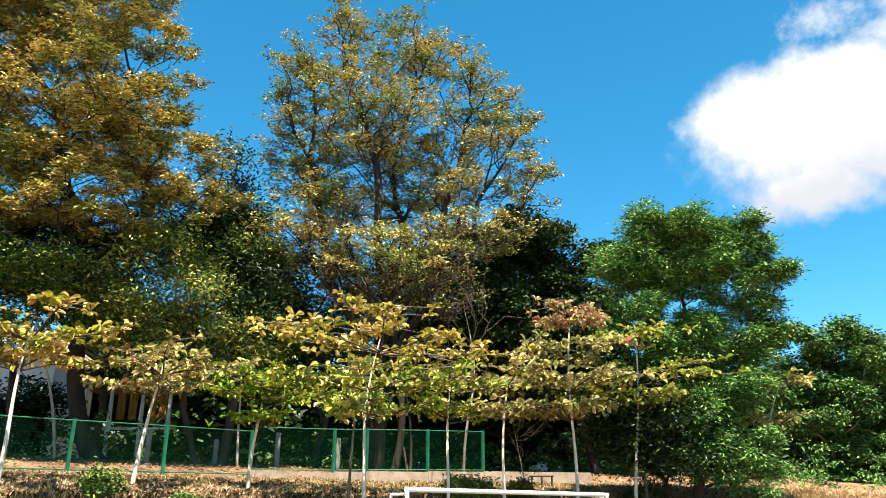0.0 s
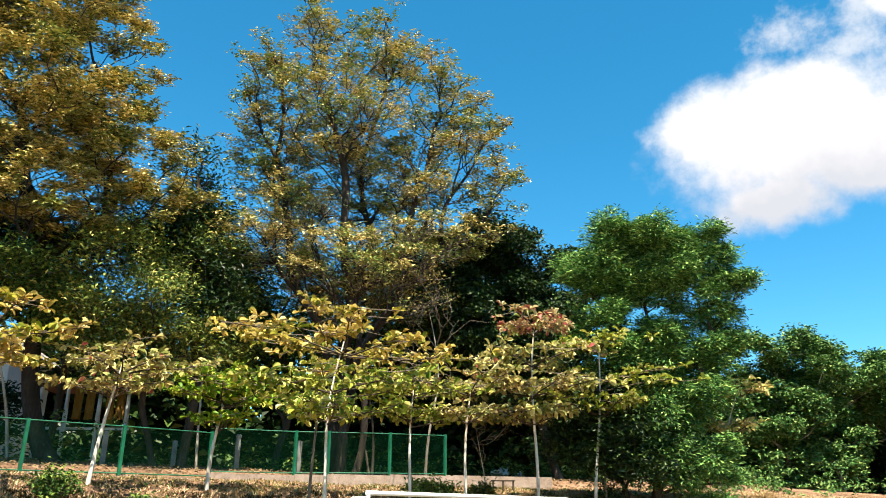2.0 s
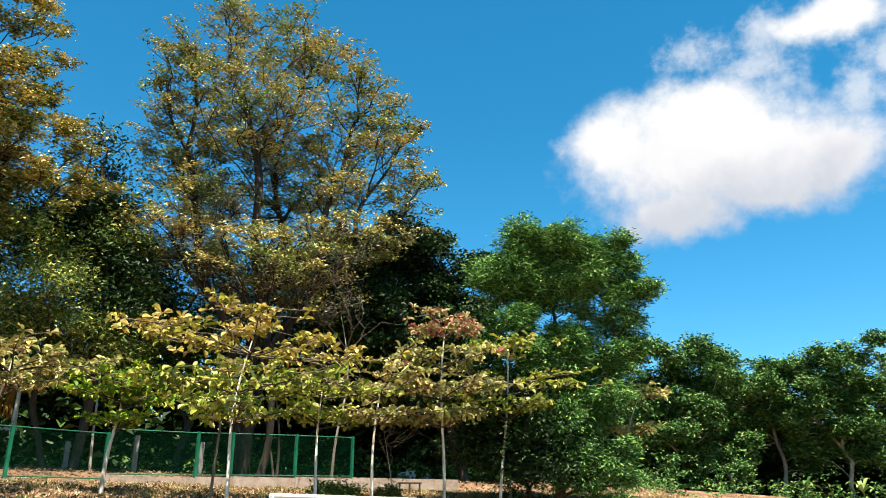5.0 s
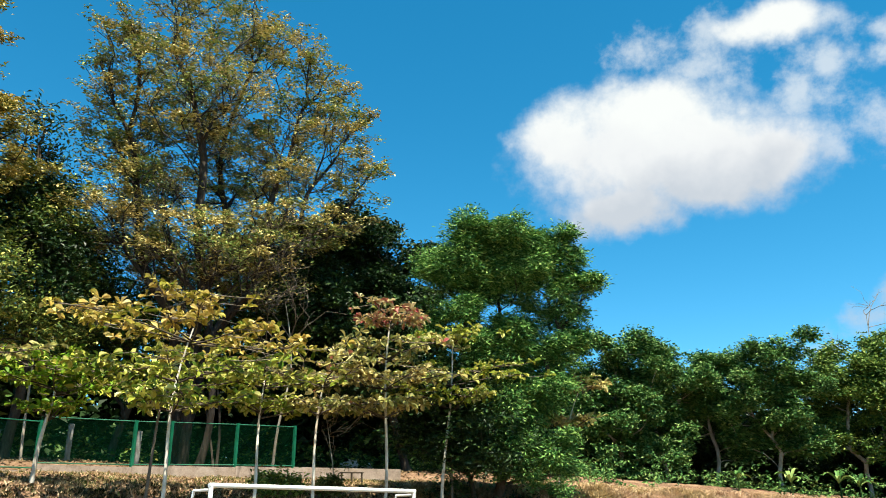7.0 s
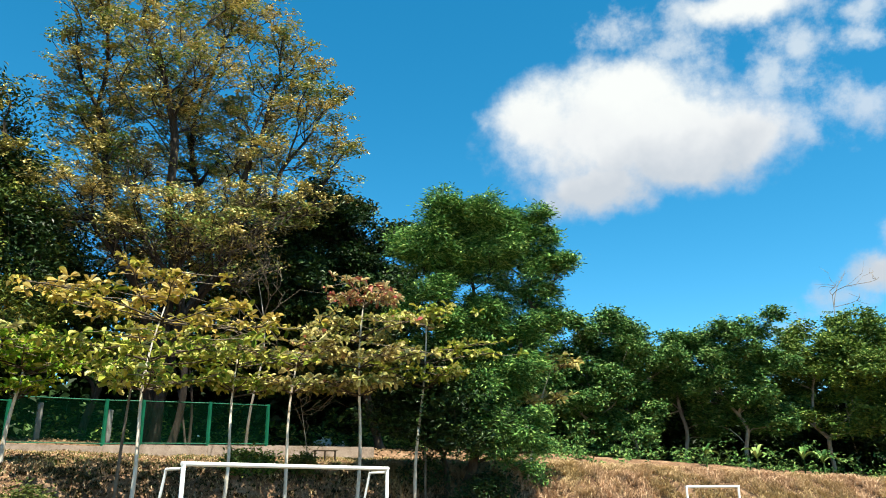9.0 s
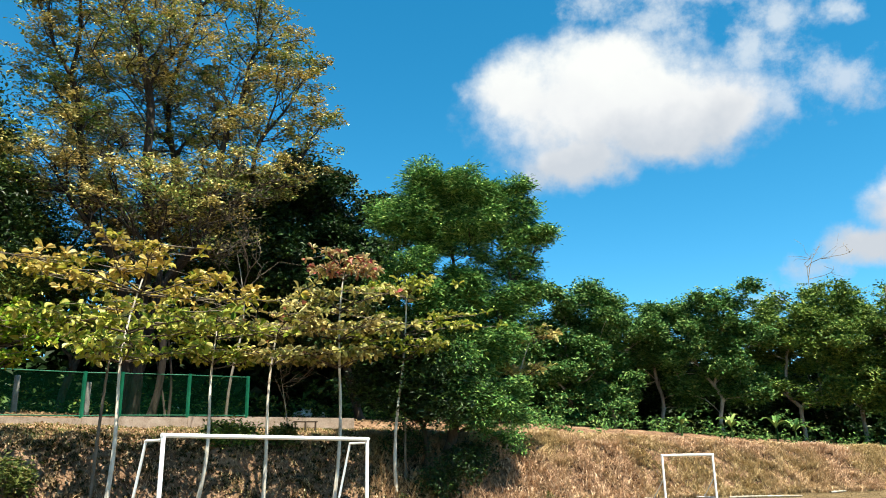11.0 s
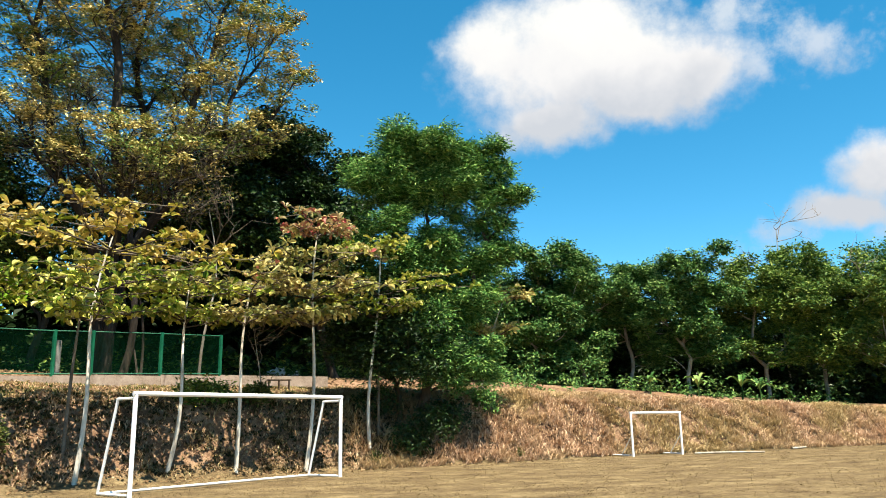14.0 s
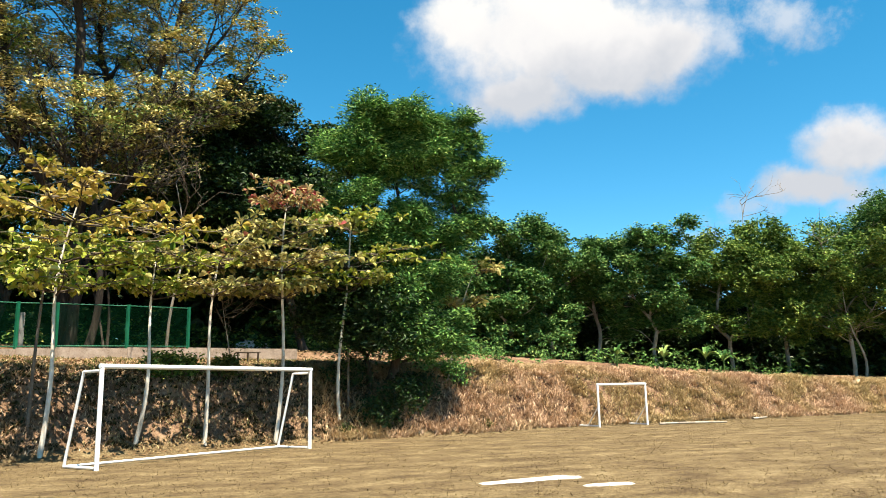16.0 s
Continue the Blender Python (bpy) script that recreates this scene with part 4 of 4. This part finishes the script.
def banana(place, height, seed):
    """A banana-like plant with long arched blades."""
    rng = np.random.default_rng(seed)
    root = thing("banana_plant", on_ground(*place, -0.05), "green banana plant at the edge of the wood", "plant", "banana plants by the wood")
    part("stem", tube_mesh("stem", [(bend(rng, (0, 0, 0), (0.05, 0, height * 0.55), 5, 0.02), np.linspace(0.06, 0.035, 5))], M["far"], 8), root)
    for k in range(7):
        a, L = k * 0.9 + rng.random() * 0.5, height * rng.uniform(0.5, 0.75)
        t = np.linspace(0, 1, 7)
        out, rise = L * t * (0.6 + 0.06 * k), height * 0.5 + L * ((1.7 - 0.1 * k) * t - 1.05 * t * t)
        w = 0.12 * np.sin(np.pi * np.clip(t, 0.03, 0.98)) ** 0.6
        c = np.stack([np.cos(a) * out, np.sin(a) * out, rise], 1)
        s = np.array([-np.sin(a), np.cos(a), 0]) * w[:, None]
        v = np.concatenate([c - s + (0, 0, 0.05), c, c + s + (0, 0, 0.05)])
        q = [[r * 7 + i, r * 7 + i + 1, (r + 1) * 7 + i + 1, (r + 1) * 7 + i] for r in range(2) for i in range(6)]
        part("leaf", mesh_of("leaf", v, q, M["far"]), root)


for i, (x, y, h) in enumerate([(29.6, 39.8, 1.7), (32.4, 39.4, 1.9), (33.4, 39.0, 1.6), (26.8, 40.6, 1.4)]):
    banana((x, y), h, 300 + i)


def bare_tree(name, label, base, top, r, seed, forks, spread):
    rng = np.random.default_rng(seed)
    root = thing(name, on_ground(*base, -0.1), label, "tree")
    z = float(ground_height(*base)) - 0.1
    tip = np.array([top[0] - base[0], top[1] - base[1], top[2] - z])
    line = bend(rng, (0, 0, 0), tip, 12, 0.03)
    part("trunk", tube_mesh("trunk", [(line, np.linspace(r, r * 0.25, 12))], M["pale_bark"], 8), root)
    for k in range(forks):
        p = line[rng.integers(6, 12)]
        d = rng.normal(size=3) * spread
        d[2] = abs(d[2]) * 0.8 + spread * 0.5
        arm = bend(rng, p, p + d, 7, 0.1)
        part("branch", tube_mesh("branch", [(arm, np.linspace(r * 0.35, r * 0.08 + 0.004, 7))], M["twig"], 5), root)
        fine = [(bend(rng, arm[rng.integers(2, 6)], p + d + rng.normal(size=3) * spread * 0.5, 4, 0.1), np.linspace(r * 0.15 + 0.005, 0.006, 4)) for _ in range(4)]
        tagged(part("brushwood", tube_mesh("brushwood", fine, M["twig"], 4), root), kind="stuff")


bare_tree("dead_tree", "leafless pale dead tree above the wood", (43.6, 47.2), (43.4, 47.0, 15.6), 0.08, 401, 9, 1.4)
bare_tree("dead_tree", "pale leafless limbs leaning out of the wood", (44.6, 38.6), (42.0, 37.3, 7.6), 0.1, 402, 8, 1.6)
bare_tree("dead_tree", "thin leafless sapling on the ledge", (3.0, 29.4), (2.6, 29.2, 5.0), 0.03, 403, 8, 0.7)


bare_tree("dead_tree", "grey leafless limbs among the dark foliage", (-15.0, 31.0), (-16.4, 29.6, 11.2), 0.07, 404, 9, 2.0)
bare_tree("dead_tree", "grey leafless limbs beside the tall tree", (-8.6, 33.6), (-9.2, 33.0, 13.6), 0.06, 405, 8, 1.6)
bare_tree("dead_tree", "dry bare branches below the tall tree's crown", (0.9, 35.9), (1.0, 35.2, 11.0), 0.07, 406, 9, 2.0)


# ---- behind the fence ----
def block(name, label, category, size, place, mat, turn=0.0, bevel=0.02):
    root = tagged(new(name, box_mesh(name, size, (0, 0, size[2] / 2), M[mat], bevel)), label, category)
    root.matrix_world = Matrix.Translation(place) @ Matrix.Rotation(turn, 4, "Z")
    return root


for x, y, h in [(-11.8, 31.9, 1.3), (-7.3, 35.2, 1.5), (-9.85, 34.6, 1.1), (-4.7, 35.7, 1.4), (-17.0, 30.0, 1.2)]:
    tagged(block("concrete_post", "weathered grey concrete post behind the fence", "post", (0.2, 0.16, h + 0.1), on_ground(x, y, -0.1), "grey_stone", 0.5), group="concrete posts")


def bench():
    root = thing("bench", on_ground(4.1, 33.6, 0), "small dark wooden bench on the leaf-strewn ledge", "bench")
    part("seat", box_mesh("seat", (1.0, 0.28, 0.05), (0, 0, 0.45), M["bark"]), root)
    for x in (-0.42, 0.0, 0.42):
        part("leg", box_mesh("leg", (0.05, 0.24, 0.5), (x, 0, 0.18), M["bark"], 0.005), root)


bench()
plank = tagged(new("plank", box_mesh("plank", (3.2, 0.25, 0.07), (0, 0, 0), M["bark"])), "dark plank leaning between the trees", "plank")
plank.matrix_world = Matrix.Translation((9.0, 41.0, 5.2)) @ Matrix.Rotation(0.13, 4, "Y")
for px in (7.6, 10.3):
    prop = tagged(new("prop", tube_mesh("prop", [([(px, 41.0, float(ground_height(px, 41.0)) - 0.1), (px, 41.0, 4.7), (px, 41.0, 5.2 - (px - 9.0) * 0.13)], [0.06, 0.055, 0.05])], M["bark"], 7)), "dark wooden prop under the plank", "post")


def house():
    root = thing("house", (-22.6, 42.0, 4.0), "white plastered house with a grey roof behind the trees", "house")
    part("wall", box_mesh("wall", (8.0, 5.0, 6.6), (-2.5, 2.5, 3.2), M["wall_white"], 0.02), root)
    bm = bmesh.new()
    corners = [(-7.1, -0.7, 6.4), (2.1, -0.7, 6.4), (2.1, 5.7, 6.4), (-7.1, 5.7, 6.4), (-5.0, 2.5, 8.0), (0.0, 2.5, 8.0)]
    v = [bm.verts.new(c) for c in corners]
    for f in [(0, 1, 5, 4), (1, 2, 5), (2, 3, 4, 5), (3, 0, 4), (3, 2, 1, 0)]:
        bm.faces.new([v[k] for k in f])
    part("roof", bm_mesh("roof", bm, M["grey_stone"]), root)
    for x in (-4.6, -1.9, 0.6):
        win = part("window", box_mesh("window", (1.0, 0.1, 1.2), (x, -0.03, 3.3), M["grey_stone"], 0.01), root, "dark window opening")
    # open porch with white pillars and hanging cloth
    porch = thing("pavilion", (-16.3, 40.8, 3.9), "open pavilion with white pillars and orange hangings", "pavilion")
    part("roof", box_mesh("roof", (5.0, 2.4, 0.16), (0.3, 0, 4.3), M["clay"], 0.03), porch)
    for x in (-1.9, -0.6, 1.0, 2.4):
        part("pillar", tube_mesh("pillar", [([(x, -0.9, -0.2), (x, -0.9, 1.8), (x, -0.9, 2.0), (x, -0.9, 4.25)], [0.1, 0.09, 0.13, 0.08])], M["wall_white"], 10), porch)
    part("rail", box_mesh("rail", (4.6, 0.12, 0.12), (0.3, -0.9, 2.2), M["wall_white"], 0.01), porch)
    for x in (-0.1, 0.5, 1.5, 2.0):
        t = np.linspace(0, 1, 9)
        top = np.stack([x - 0.22 + 0.44 * t, -0.8 + 0.05 * np.sin(t * 16), np.full(9, 4.15)], 1)
        low = top - (0, 0, 1.5)
        part("hanging_cloth", mesh_of("hanging_cloth", np.concatenate([low, top]), [[i, i + 1, i + 10, i + 9] for i in range(8)], M["orange"], True), porch, "orange cloth")


house()
for i, (x, y, z, w) in enumerate([(5.0, 41.6, 4.3, 0.9), (5.9, 41.9, 4.3, 0.6)]):
    rng = np.random.default_rng(500 + i)
    bm = bmesh.new()
    bmesh.ops.create_icosphere(bm, subdivisions=3, radius=w / 2)
    for v in bm.verts:
        v.co *= 1 + 0.7 * noise.noise(v.co * 4 + Vector((i * 5, 0, 0)))
        v.co.z *= 0.6
    sack = tagged(new("white_sack", bm_mesh("white_sack", bm, M["wall_white"], True)), "white lumpy sack under the trees", "sack")
    sack.location = on_ground(x, y, w * 0.2)


# ---- chalk on the field ----
def chalk(place, size, turn, seed):
    rng = np.random.default_rng(seed)
    n = 90
    a = np.arange(n) * 2 * np.pi / n
    r = 1 + 0.1 * np.sin(a * 3 + seed) + 0.08 * np.sin(a * 7 + seed * 2) + 0.06 * rng.normal(size=n)
    cx, cy = np.cos(a), np.sin(a)
    rim = np.stack([np.sign(cx) * np.abs(cx) ** 0.7 * r * size[0], np.sign(cy) * np.abs(cy) ** 0.7 * r * size[1]], 1)
    rim = rim @ np.array([[math.cos(turn), math.sin(turn)], [-math.sin(turn), math.cos(turn)]]) + place
    z = ground_height(rim[:, 0], rim[:, 1])
    bm = bmesh.new()
    outer = [bm.verts.new((x, y, h + 0.004)) for (x, y), h in zip(rim, z)]
    inner = [bm.verts.new((*(np.array(place) + (p - place) * 0.85), h + 0.014)) for p, h in zip(rim, z)]
    for i in range(n):
        bm.faces.new([outer[i], outer[(i + 1) % n], inner[(i + 1) % n], inner[i]])
    bm.faces.new(inner)
    tagged(new("chalk_patch", bm_mesh("chalk_patch", bm, M["lime_mark"], True)), "worn white chalk mark on the dry field", "field marking", "chalk marks")


chalk((6.75, 13.15), (1.0, 0.28), 0.12, 601)
chalk((7.55, 11.85), (0.47, 0.17), 0.0, 602)


def dirt_path():
    """A pale sandy track that climbs round the end of the bank."""
    n = 24
    t = np.linspace(0, 1, n)
    x, y = 37.0 + 13.0 * t, 35.4 - 3.0 * t + 1.2 * np.sin(t * 2.2)
    w = 0.9 + 0.15 * np.sin(t * 19)
    rows = np.stack([np.stack([x, y + w * k], 1) for k in (-1.0, -0.4, 0.4, 1.0)], 1).reshape(-1, 2)
    z = ground_height(rows[:, 0], rows[:, 1]) + np.tile([0.01, 0.06, 0.06, 0.01], n)
    q = [[4 * i + k, 4 * i + 4 + k, 4 * i + 5 + k, 4 * i + 1 + k] for i in range(n - 1) for k in range(3)]
    me = mesh_of("dirt_path", np.column_stack([rows, z]), q, M["sand"], True)
    tagged(new("dirt_path", me), "pale sandy track round the end of the bank", "path", kind="structure")


dirt_path()


def pole(a, b, r, label):
    rng = np.random.default_rng(int(a[0] * 10))
    z = [float(ground_height(*p)) + r * 0.8 for p in (a, b)]
    ob = new("fallen_pole", tube_mesh("fallen_pole", [(bend(rng, (*a, z[0]), (*b, z[1]), 6, 0.004), np.linspace(r, r * 0.7, 6))], M["pale_bark"], 8))
    tagged(ob, label, "pole", "poles lying by the bank")


pole((21.4, 29.4), (24.5, 28.7), 0.05, "long pale pole lying along the foot of the bank")
pole((27.8, 30.7), (29.4, 31.5), 0.06, "short pale pole lying at the foot of the bank")
